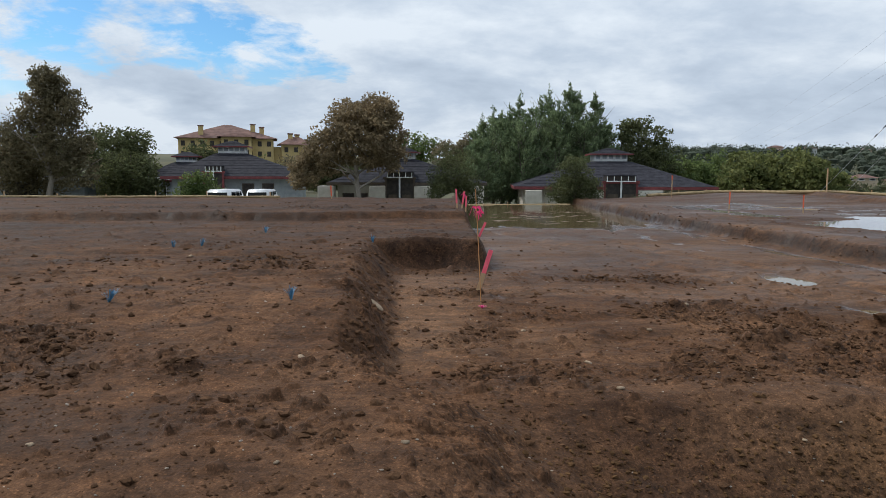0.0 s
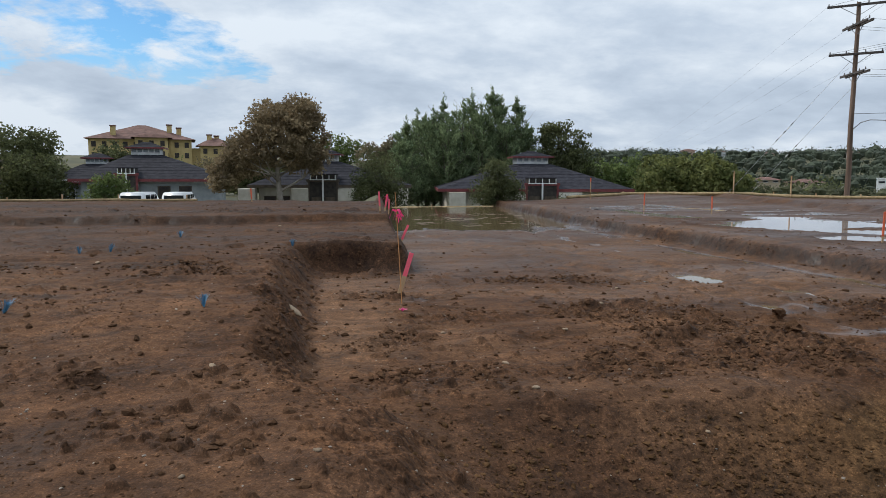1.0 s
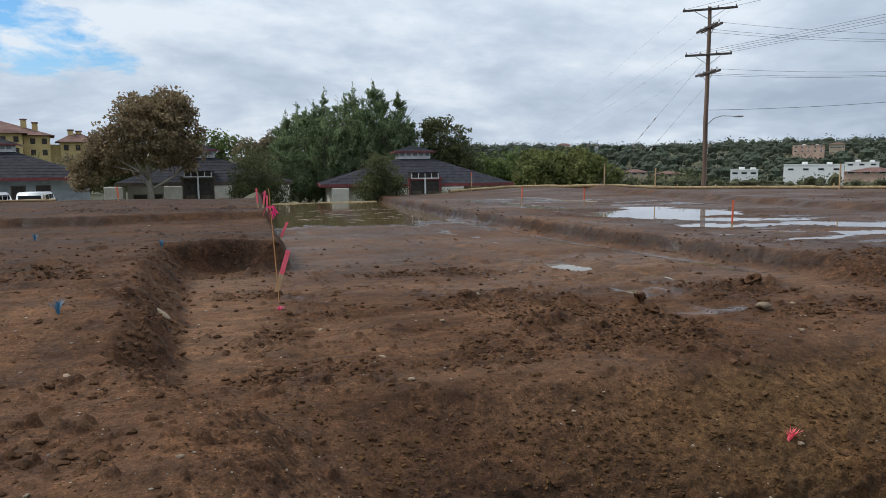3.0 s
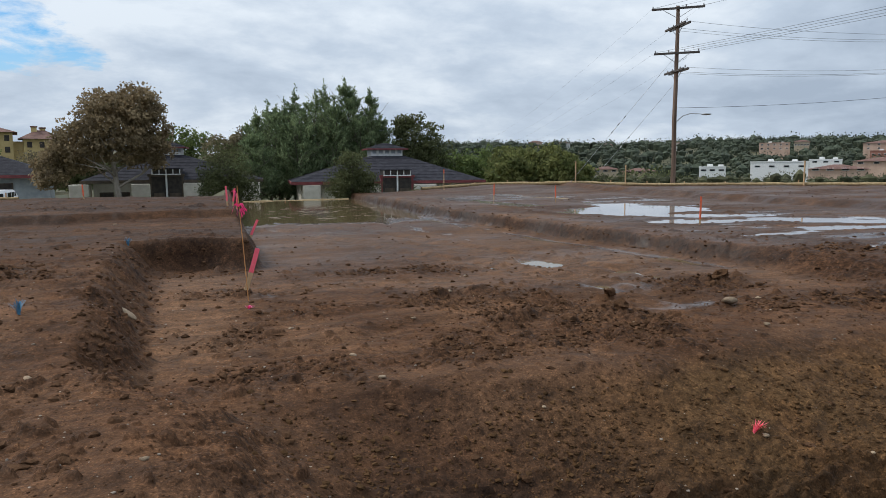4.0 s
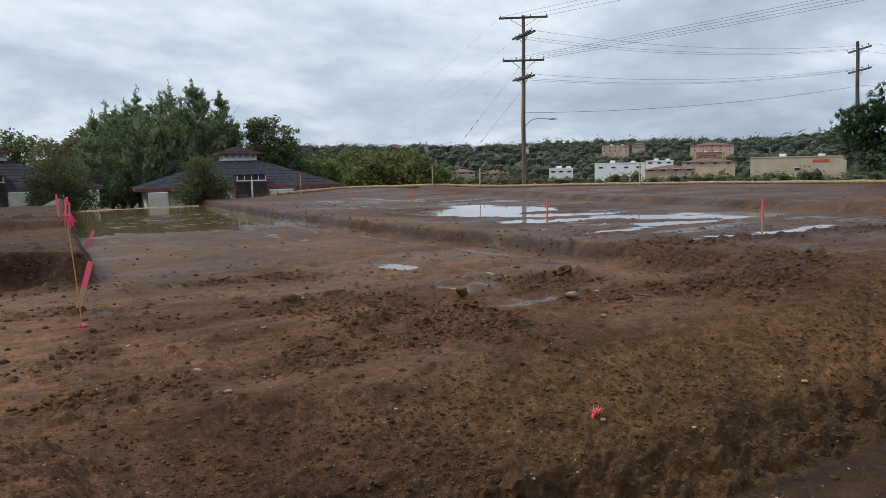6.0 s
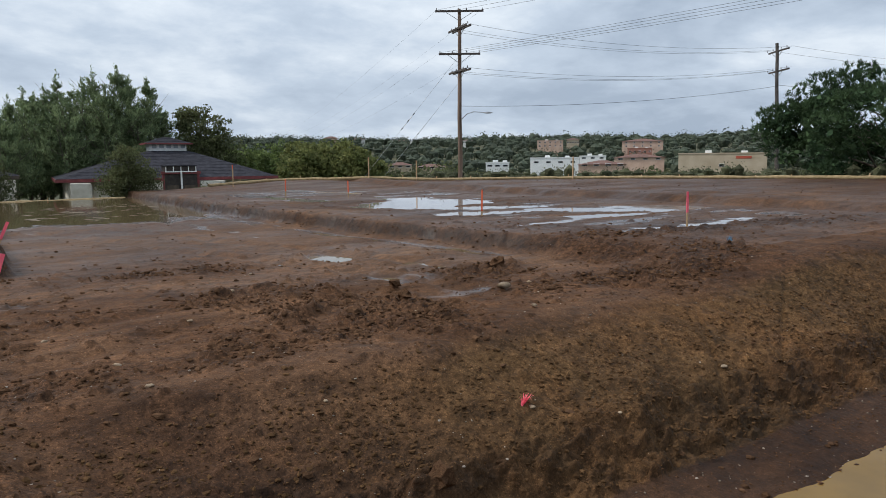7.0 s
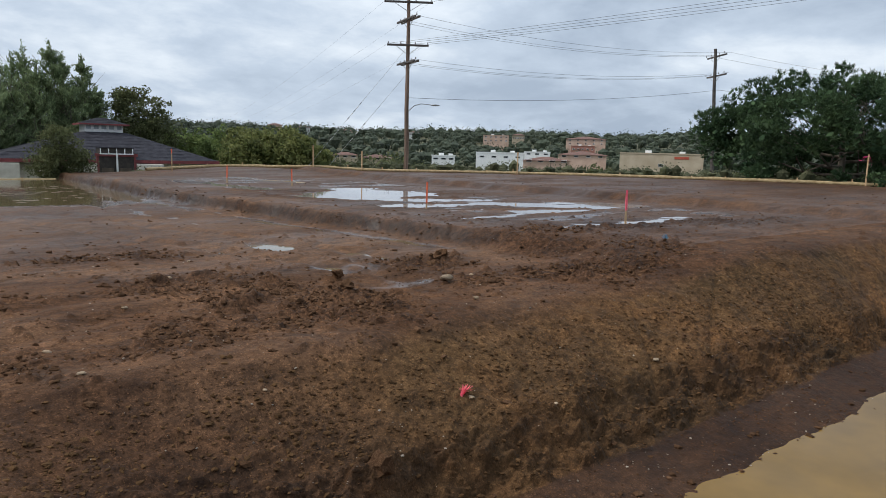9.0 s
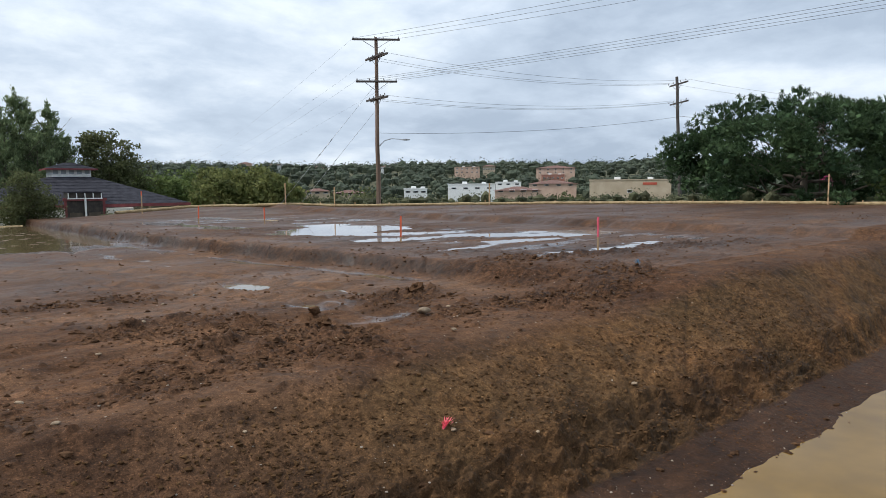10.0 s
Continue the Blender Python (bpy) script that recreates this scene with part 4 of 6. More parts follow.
LOW = -1.75
tree("sycamore", "broad autumn sycamore with thinning brown leaves", -6.4, 51.5, LOW, 9.6, [(0.6, 0, 6.5, 2.9, 2.7, 2.5, 6), (1.5, 0, 8.0, 1.7, 1.7, 1.5, 2), (-2.0, 0, 5.3, 1.9, 1.9, 1.7, 2), (-3.2, 0.3, 4.6, 1.2, 1.3, 1.2, 1), (2.6, 0, 5.2, 1.2, 1.3, 1.2, 1), (-0.6, 0, 7.9, 1.4, 1.4, 1.2, 1), (-4.0, 0.2, 3.7, 1.1, 1.2, 1.1, 1)], SYCAMORE, 0.14, 30000, PALE_BARK, 0.26, 16, 3.6, 3, clump=0.27, jag=0.04, hollow=0.3)
tree("sycamore", "tall autumn sycamore with sparse rusty foliage", -29.5, 52.0, LOW, 11.5, [(0.5, 0, 10.2, 1.3, 1.3, 1.3, 2), (1.3, 0, 8.6, 1.6, 1.6, 1.5, 2), (-0.4, 0, 8.2, 1.6, 1.6, 1.5, 2), (-1.6, 0, 6.4, 1.9, 1.9, 1.5, 2), (1.6, 0, 6.2, 1.9, 1.7, 1.6, 2), (-2.6, 0, 4.6, 2.1, 2.0, 1.4, 2), (0.6, 0, 5.0, 2.2, 2.0, 1.6, 2), (2.2, 0, 3.8, 1.6, 1.6, 1.3, 1)], RUSTY, 0.13, 26000, PALE_BARK, 0.27, 18, 3.6, 4, clump=0.27, jag=0.05, hollow=0.3)
# upright conifers behind the houses
for i, (px, top, rad, dep) in enumerate(((852, 7.4, 2.6, 68), (872, 8.2, 2.6, 70), (918, 9.6, 3.0, 68), (940, 9.0, 3.2, 71), (968, 10.2, 3.0, 69), (1004, 10.5, 2.8, 67), (1019, 9.6, 2.4, 69), (1048, 9.4, 2.5, 68), (1066, 7.0, 2.6, 69), (925, 7.4, 3.4, 65), (885, 7.4, 3.4, 66), (985, 8.2, 3.4, 66), (955, 8.8, 3.2, 67), (900, 8.4, 3.0, 67), (1030, 7.0, 2.8, 66), (845, 5.2, 2.6, 63))):
    az = math.atan((px - 784) / 1225)
    spire("conifer", "tall feathery grey-green conifer in a dense clump", dep * math.sin(az), dep * math.cos(az), LOW, top - LOW + 0.25, rad * 1.1, CYPRESS, 9600, 20 + i, "clump of tall conifers")
tree("broadleaf_tree", "dark open-crowned tree behind a roof", 18.8, 66.0, LOW, 9.5, [(0, 0, 6.4, 2.3, 2.2, 2.4, 3), (-1.2, 0, 7.7, 1.2, 1.2, 1.2, 1), (2.0, 0, 5.2, 1.6, 1.6, 1.8, 1), (0.4, 0, 4.0, 2.6, 2.2, 1.8, 2)], DARKGREEN, 0.15, 11000, BARK, 0.2, 12, 2.4, 41, clump=0.3, jag=0.16)
tree("broadleaf_tree", "rounded dark green tree before a low house", 9.2, 48.6, LOW, 5.4, [(0, 0, 3.5, 1.25, 1.2, 1.5, 3), (-0.8, 0, 2.5, 1.1, 1.1, 1.2, 2), (0.8, 0, 2.4, 1.1, 1.0, 1.2, 2), (0.1, 0, 1.6, 1.3, 1.1, 0.9, 1)], DARKGREEN, 0.085, 13000, BARK, 0.12, 9, 1.3, 42, clump=0.22, hollow=0.2)
tree("broadleaf_tree", "rounded dark green tree before a low house", 0.8, 50.0, LOW, 5.6, [(0, 0, 3.6, 1.8, 1.6, 2.0, 4), (-1.0, 0, 2.4, 1.3, 1.3, 1.5, 2), (1.0, 0, 2.3, 1.3, 1.2, 1.5, 2)], DARKGREEN, 0.085, 13000, BARK, 0.12, 9, 1.4, 43, clump=0.22, hollow=0.2)
tree("broadleaf_tree", "rust-tinged tree between the roofs", 1.4, 70.0, LOW, 7.0, [(-0.8, 0, 5.4, 1.7, 1.5, 1.6, 2), (0.9, 0, 5.8, 1.2, 1.2, 1.6, 2)], RUSTY, 0.17, 3800, BARK, 0.16, 9, 2.0, 44, clump=0.35)
tree("broadleaf_tree", "light green tree far behind the roofs", -3.6, 84.0, LOW, 8.6, [(-1.0, 0, 6.3, 2.4, 2.0, 2.0, 2), (1.6, 0, 6.6, 1.8, 1.6, 1.6, 1)], OLIVE, 0.2, 3600, BARK, 0.18, 8, 2.2, 45, clump=0.4)
tree("broadleaf_tree", "dense dark green tree beside grey garages", -25.3, 56.5, -1.9, 6.2, [(0, 0, 3.6, 2.2, 2.0, 2.2, 3), (1.4, 0, 2.6, 1.4, 1.4, 1.6, 1), (-1.5, 0, 2.8, 1.4, 1.4, 1.6, 1)], DARKGREEN, 0.14, 9500, BARK, 0.16, 10, 2.0, 46, clump=0.3, hollow=0.2)
tree("broadleaf_tree", "dense olive-green tree beside grey garages", -28.5, 60.0, -1.0, 7.4, [(0, 0, 4.6, 2.4, 2.2, 2.4, 3), (2.0, 0, 5.4, 1.6, 1.5, 1.4, 1)], DARKGREEN, 0.16, 6500, BARK, 0.16, 10, 2.0, 47, clump=0.45)
tree("broadleaf_tree", "brown-green tree with drooping foliage", -33.0, 54.0, -1.0, 6.6, [(0, 0, 3.8, 2.6, 2.2, 2.4, 3), (2.4, 0, 2.8, 1.6, 1.5, 1.8, 1)], RUSTY, 0.16, 6500, BARK, 0.18, 10, 2.2, 48, clump=0.45)
tree("broadleaf_tree", "small airy tree before a grey house", -17.2, 48.8, -1.0, 3.4, [(0, 0, 2.3, 1.15, 1.0, 0.8, 2), (-0.8, 0, 1.6, 0.9, 0.8, 0.6, 1), (0.9, 0, 1.5, 0.8, 0.8, 0.6, 1)], OLIVE, 0.12, 3000, BARK, 0.08, 9, 1.1, 49, clump=0.28)
for i, (x, y, h, r) in enumerate(((-27.0, 78.0, 6.2, 2.4), (-22.5, 82.0, 4.6, 2.2), (-17.0, 84.0, 5.2, 2.6), (-33.0, 72.0, 6.6, 2.6), (-38.5, 66.0, 6.8, 3.0), (-44.0, 62.0, 7.4, 3.0), (-13.2, 80.0, 5.0, 2.2))):
    tree("broadleaf_tree", "mixed green tree behind the grey house roofs", x, y, -1.0, h, [(0, 0, h * 0.62, r, r * 0.9, h * 0.36, 3), (r * 0.6, 0, h * 0.5, r * 0.6, r * 0.6, h * 0.3, 1)], (DARKGREEN, OLIVE, RUSTY)[i % 3], 0.2, 4200, BARK, 0.17, 9, r * 0.8, 60 + i, clump=0.5)
# row of fruit shrubs north-east of the houses
for i, (px, dep, h, r) in enumerate(((1205, 72, 5.4, 2.2), (1240, 74, 5.2, 2.2), (1312, 63, 5.6, 1.7), (1322, 60, 5.2, 1.9), (1362, 61, 5.4, 1.9), (1398, 60, 5.6, 1.8), (1432, 59, 5.2, 1.7), (1340, 70, 6.0, 2.4), (1262, 78, 6.0, 2.4), (1465, 62, 4.2, 1.5))):
    az = math.atan((px - 784) / 1225)
    tree("fruit_tree", "bushy yellow-green fruit tree in a row", dep * math.sin(az), dep * math.cos(az), LOW, h, [(0, 0, h * 0.62, r, r, h * 0.36, 3), (r * 0.6, 0, h * 0.4, r * 0.7, r * 0.7, h * 0.3, 1), (-r * 0.6, 0, h * 0.42, r * 0.7, r * 0.7, h * 0.3, 1)], BANANA if i not in (0, 1, 8) else OLIVE, 0.2, 4600, BARK, 0.1, 9, r * 0.9, 80 + i, clump=0.34, group="row of fruit trees", hollow=0.3)
for i, (px, dep, h) in enumerate(((1492, 64, 3.4), (1520, 66, 3.0), (1475, 70, 3.6))):
    az = math.atan((px - 784) / 1225)
    tree("shrub", "thin dry shrub past the end of the orchard row", dep * math.sin(az), dep * math.cos(az), LOW, h, [(0, 0, h * 0.6, 1.0, 1.0, h * 0.4, 1)], SHRUB, 0.13, 1300, BARK, 0.05, 10, 0.9, 95 + i, clump=0.3)


# the big pine: needle tufts on rounded lobes
def pine_tree(x, y, z):
    rng = np.random.default_rng(7)
    t = thing("pine_tree", pose(x, y, z), "broad dark green pine with dense needle tufts", "tree")
    wood, _ = limb_set(rng, 8.6, 0.34, 6.0, 22, start=0.2, rise=0.25)
    put("trunk", tubes_mesh("trunk", wood, BARK), t)
    lobes = []
    for k in range(170):
        a = rng.uniform(0, 2 * math.pi)
        rr = 7.3 * math.sqrt(rng.uniform(0.02, 1))
        top = 8.4 * math.sqrt(max(1 - (rr / 8.8) ** 3, 0))
        zz = max(top - 0.8 - rng.uniform(0, 1) ** 2 * (top - 1.8), 1.8)
        lobes.append((math.cos(a) * rr, math.sin(a) * rr, zz, rng.uniform(0.6, 1.15)))
    lobes += [(-2.9, 7.7, 5.2, 1.3), (-3.0, 7.9, 4.2, 1.2), (-2.6, 7.2, 3.5, 1.2), (-2.2, 6.0, 6.6, 1.2), (-1.8, 4.8, 7.3, 1.3), (-2.6, 6.6, 5.6, 1.2), (-1.2, 3.2, 7.7, 1.3), (-3.9, 7.0, 4.8, 1.1), (-3.6, 6.6, 5.6, 0.9), (-3.4, 6.4, 3.9, 1.0), (0, 0.6, 8.2, 1.1), (1.0, -4.2, 7.6, 0.6), (1.2, -6.8, 6.2, 1.2), (0.6, -5.6, 7.0, 1.0), (1.6, -8.2, 5.6, 1.2)]
    C, D = [], []
    for lx, ly, lz, r in lobes:
        k = int(52 * r * r)
        d = rng.normal(size=(k, 3)); d[:, 2] += 0.35
        d /= np.linalg.norm(d, axis=1, keepdims=True)
        tip = d * r * rng.uniform(0.7, 1.05, (k, 1)) * (1, 1, 0.8) + (lx, ly, lz)
        out = d * 0.7 + (0, 0, 0.55) + rng.normal(size=(k, 3)) * 0.2
        C.append(tip); D.append(out / np.linalg.norm(out, axis=1, keepdims=True))
    C, D = np.concatenate(C), np.concatenate(D)
    heart = np.concatenate([rng.normal(size=(44, 3)).clip(-1.4, 1.4) * r * 0.42 + (lx, ly, lz) for lx, ly, lz, r in lobes])
    HV, HF = leaf_quads(heart, 0.26, rng, 0.3, 1.5)
    n = len(C)
    needles = 16
    dirs = D[:, None] * 1.0 + rng.normal(size=(n, needles, 3)) * 0.55
    dirs /= np.linalg.norm(dirs, axis=2, keepdims=True)
    ln = rng.uniform(0.14, 0.27, (n, needles, 1))
    b0 = np.repeat(C[:, None], needles, 1) + rng.normal(size=(n, needles, 3)) * 0.05
    side = np.cross(dirs, rng.normal(size=(n, needles, 3))); side /= np.linalg.norm(side, axis=2, keepdims=True)
    w = 0.016
    V = np.stack([b0 - side * w, b0 + side * w, b0 + dirs * ln + side * w * 0.6, b0 + dirs * ln - side * w * 0.6], 2).reshape(-1, 3)
    put("crown", mesh_from("crown", np.concatenate([V, HV]), np.concatenate([np.arange(len(V)).reshape(-1, 4), HF + len(V)]), PINE), t)
    return t


pine_tree(49.2, 19.0, -0.6)
tree("shrub", "bright green shrub under the pine", 48.0, 12.6, -0.6, 3.4, [(0, 0, 2.0, 1.8, 1.8, 1.5, 2), (0.5, -2.0, 2.3, 1.6, 1.8, 1.5, 2)], OLIVE, 0.14, 4500, BARK, 0.08, 9, 1.5, 98, clump=0.3, hollow=0.2)


# ---- houses ----
def frustum_roof(x0, x1, y0, y1, z0, tx, ty, half, z1, courses=9, over=0.0):
    """A hip roof of stepped shingle courses rising from a rectangle to a small square."""
    V, F = [], []
    rings = []
    for i in range(courses + 1):
        f = i / courses
        ring = (x0 + (tx - half - x0) * f, x1 + (tx + half - x1) * f, y0 + (ty - half - y0) * f, y1 + (ty + half - y1) * f, z0 + (z1 - z0) * f)
        rings.append(ring)
    levels = []
    for i, c in enumerate(rings):
        levels.append((c, c[4]))
        if i < courses:
            levels.append((c, c[4] + 0.018))
    for c, zz in levels:
        V += [(c[0], c[2], zz), (c[1], c[2], zz), (c[1], c[3], zz), (c[0], c[3], zz)]
    for r in range(len(levels) - 1):
        for k in range(4):
            F.append((4 * r + k, 4 * r + (k + 1) % 4, 4 * r + 4 + (k + 1) % 4, 4 * r + 4 + k))
    n = len(V) - 4
    F.append((n, n + 1, n + 2, n + 3))
    return V, F


def add_window(parent, x, z, w, h, y=-0.02, name="window", frame_mat=None):
    fm = frame_mat or WHITE
    bm = boxes((x - w / 2 - 0.06, x + w / 2 + 0.06, y - 0.05, y, z - 0.06, z), (x - w / 2 - 0.06, x + w / 2 + 0.06, y - 0.05, y, z + h, z + h + 0.06),
               (x - w / 2 - 0.06, x - w / 2, y - 0.05, y, z, z + h), (x + w / 2, x + w / 2 + 0.06, y - 0.05, y, z, z + h), (x - 0.02, x + 0.02, y - 0.04, y, z, z + h))
    fr = part(name, bm, fm, parent, "framed window")
    part("pane", boxes((x - w / 2, x - 0.02, y - 0.02, y - 0.012, z, z + h)), GLASS, fr, "dark glass pane")
    part("pane", boxes((x + 0.02, x + w / 2, y - 0.02, y - 0.012, z, z + h)), GLASS, fr, "dark glass pane")


def house(label, m, w, dep, eave, apex, cup=(0.5, 0.5), cup_w=2.7, wall_mat=CREAM, porch=None, doors=(), windows=(), eave_over=0.7, panels=(), trim=REDTRIM, lift=0.33):
    """A low house: facade on local y = 0 facing -y, hip roof of courses, red fascia and a louvred cupola."""
    h = thing("house", m, label, "house")
    bm = boxes((0, w, 0, 0.2, -0.2, eave), (0, w, dep - 0.2, dep, -0.2, eave), (0, 0.2, 0.2, dep - 0.2, -0.2, eave), (w - 0.2, w, 0.2, dep - 0.2, -0.2, eave))
    part("wall", bm, wall_mat, h, "rough stucco wall")
    o = eave_over
    tx, ty, half = w * cup[0], dep * cup[1], cup_w / 2
    V, F = frustum_roof(-o, w + o, -o, dep + o, eave + 0.05, tx, ty, half, apex)
    put("roof", mesh_from("roof", V, F, ROOF), h, "dark grey shingle hip roof")
    fz0, fz1 = eave - 0.16, eave + 0.06
    part("fascia", boxes((-o - 0.04, w + o + 0.04, -o - 0.05, -o + 0.02, fz0, fz1), (-o - 0.04, w + o + 0.04, dep + o - 0.02, dep + o + 0.05, fz0, fz1), (-o - 0.05, -o + 0.02, -o + 0.02, dep + o - 0.02, fz0, fz1), (w + o - 0.02, w + o + 0.05, -o + 0.02, dep + o - 0.02, fz0, fz1)), trim, h, "painted fascia board")
    part("soffit", boxes((-o + 0.02, w + o - 0.02, -o + 0.02, dep + o - 0.02, eave, eave + 0.04)), DARKWOOD, h, "brown eaves soffit")
    cw = cup_w / 2 - 0.15
    ch = 0.62
    cup_ob = part("cupola", boxes((tx - cw, tx + cw, ty - cw, ty + cw, apex - 0.3, apex + ch)), WHITE, h, "white boxed cupola")
    for k in range(5):
        xx = tx - cw + (k + 0.5) * 2 * cw / 5
        part("vent", boxes((xx - 0.17, xx + 0.17, ty - cw - 0.03, ty - cw, apex + 0.22, apex + 0.50)), GREYBLUE, cup_ob, "grey louvre vent")
    oc = cup_w / 2 + 0.25
    V, F = frustum_roof(tx - oc, tx + oc, ty - oc, ty + oc, apex + ch, tx, ty, 0.25, apex + ch + 0.5, 4)
    put("cupola_roof", mesh_from("cupola_roof", V, F, ROOF), h, "small dark hip roof")
    part("cupola_fascia", boxes((tx - oc - 0.03, tx + oc + 0.03, ty - oc - 0.03, ty - oc + 0.02, apex + ch - 0.1, apex + ch + 0.02), (tx - oc - 0.03, tx - oc + 0.02, ty - oc + 0.02, ty + oc, apex + ch - 0.1, apex + ch + 0.02), (tx + oc - 0.02, tx + oc + 0.03, ty - oc + 0.02, ty + oc, apex + ch - 0.1, apex + ch + 0.02)), REDTRIM, h, "dark red cupola fascia")
    for x0, x1, z1 in doors:
        d = part("door", boxes((x0, x1, -0.06, -0.01, 0, z1)), DARKDOOR, h, "dark brown door")
        part("door_frame", boxes((x0 - 0.08, x0, -0.09, -0.005, 0, z1), (x1, x1 + 0.08, -0.09, -0.005, 0, z1), (x0 - 0.08, x1 + 0.08, -0.09, -0.005, z1, z1 + 0.08)), DARKWOOD, d)
    for x, z, ww, hh in windows:
        add_window(h, x, z, ww, hh)
    for x0, x1 in panels:
        part("wall_panel", boxes((x0, x1, -1.05, -0.02, -0.2, eave - 0.22), bevel=0.03), CREAM, h, "projecting cream stucco wall panel")
    if porch:
        px, pw = porch
        run = dep * cup[1] - half + o
        slope = (apex - eave - 0.05) / run
        # solid dark brown block for the recessed entrance, set forward of the wall
        part("entrance", boxes((px - pw / 2, px + pw / 2, -o - 0.2, 1.2, 0, eave + 0.16 + lift)), DARKDOOR, h, "tall dark timber entrance")
        for q in (-1, 1):
            part("entrance_door", boxes((px + q * pw * 0.26 - pw * 0.17, px + q * pw * 0.26 + pw * 0.17, -o - 0.25, -o - 0.204, 0.02, 2.05)), DARKWOOD, h, "dark entrance door")
            part("entrance_trim", boxes((px + q * (pw / 2 + 0.08) - 0.08, px + q * (pw / 2 + 0.08) + 0.08, -o - 0.24, -o - 0.08, 0.0, eave + 0.14 + lift)), trim, h, "painted corner trim")
        part("post", boxes((px - 0.06, px + 0.06, -o - 0.42, -o - 0.30, 0, eave + 0.16 + lift), bevel=0.015), WHITE, h, "white entrance post")
        # open white trellis lying in the slope above the entrance
        yf, zb, zt = -o - 0.30, eave + 0.18 + lift, eave + 0.55 + lift
        tw = pw * 0.46
        # the opening's shade is painted: a solid dark block behind the trellis
        part("opening_shade", boxes((px - tw, px + tw, yf, yf + 1.9, zb - 0.02, zt)), DARKDOOR, h, "solid block painted dark as a shaded opening above the entrance")
        for k in range(5):
            xx = px - tw + k * tw / 2
            part("trellis_bar", boxes((xx - 0.03, xx + 0.03, yf - 0.05, yf - 0.004, zb, zt - 0.03)), WHITE, h, "white trellis bar")
        part("trellis_rail", boxes((px - tw - 0.06, px + tw + 0.06, yf - 0.08, yf - 0.003, zb - 0.07, zb)), WHITE, h, "white rail under the trellis")
        part("recess_roof", boxes((px - tw - 0.08, px + tw + 0.08, yf - 0.10, yf + 1.9, zt, zt + 0.05)), ROOF, h, "small dark roof over the recess")
        part("porch_fascia", boxes((px - pw / 2 - 0.25, px + pw / 2 + 0.25, -o - 0.30, -o - 0.21, eave - 0.02 + lift, eave + 0.17 + lift)), trim, h, "painted beam over the entrance")
    return h


def facing(x, y, z, deg):
    return pose(x, y, z, 0, 0, deg)


house("low cream house with dark hip roof and red fascia", facing(6.2, 53.85, LOW + 0.15, -4), 13.8, 13.0, 2.56, 4.62, (0.544, 0.5), 3.0, CREAM, porch=(7.28, 2.25), doors=((11.0, 11.8, 2.05), (2.9, 3.8, 2.05)), windows=((0.9, 0.9, 0.9, 1.1), (12.2, 0.9, 1.1, 1.1)), panels=((0.1, 1.4), (4.6, 6.0), (8.6, 10.4)))
house("low cream house with dark hip roof behind a sycamore", facing(-8.6, 56.6, LOW, -3), 11.4, 11.0, 2.95, 4.95, (0.42, 0.48), 2.3, CREAM, porch=(5.2, 2.1), doors=((0.5, 1.3, 2.05), (1.6, 2.4, 2.05), (9.6, 10.4, 2.05)), panels=((-1.4, -0.1), (2.75, 4.05), (6.35, 7.65), (11.05, 11.9)), trim=DARKWOOD)
house("low grey-green stucco house with dark hip roof", facing(-22.0, 56.4, -1.05, 10), 10.4, 11.5, 2.7, 4.75, (0.40, 0.52), 2.6, GREYBLUE, porch=(3.4, 1.3), doors=((5.6, 6.4, 2.1), (7.2, 8.0, 2.1)), windows=((1.2, 0.9, 1.1, 1.1),))
house("grey stucco house with dark roof half hidden by trees", facing(-30.8, 70.5, -1.5, 12), 9.0, 10.0, 2.7, 4.6, (0.45, 0.5), 2.4, GREYBLUE, windows=((2.0, 0.9, 1.1, 1.1), (6.0, 0.9, 1.1, 1.1)))


def garage(m, w, dep, h, label):
    g = thing("garage", m, label, "garage")
    part("wall", boxes((0, w, 0, dep, -0.2, h)), GREYBLUE, g, "blue-grey stucco wall")
    part("roof", boxes((-0.5, w + 0.5, -0.5, dep + 0.5, h, h + 0.16)), ROOF, g, "dark flat roof")
    part("fascia", boxes((-0.53, w + 0.53, -0.56, -0.5, h - 0.12, h + 0.14)), WHITE, g, "pale fascia board")
    n = int(w // 3.0)
    for k in range(n):
        x = (k + 0.5) * w / n
        d = part("garage_door", boxes((x - 1.15, x + 1.15, -0.05, -0.005, 0, 2.1)), DARKDOOR if k % 2 else GREYBLUE, g, "garage door")
        for j in range(3):
            part("door_panel", boxes((x - 1.1, x + 1.1, -0.075, -0.052, 0.08 + j * 0.68, 0.66 + j * 0.68)), DARKDOOR if k % 2 else GREYBLUE, d)
    return g


garage(facing(-38.2, 54.5, -1.0, 20), 9.0, 7, 2.5, "low blue-grey garage block with pale fascia")
garage(facing(-32.5, 59.5, -1.0, 22), 8.0, 7, 2.5, "low blue-grey garage block among trees")


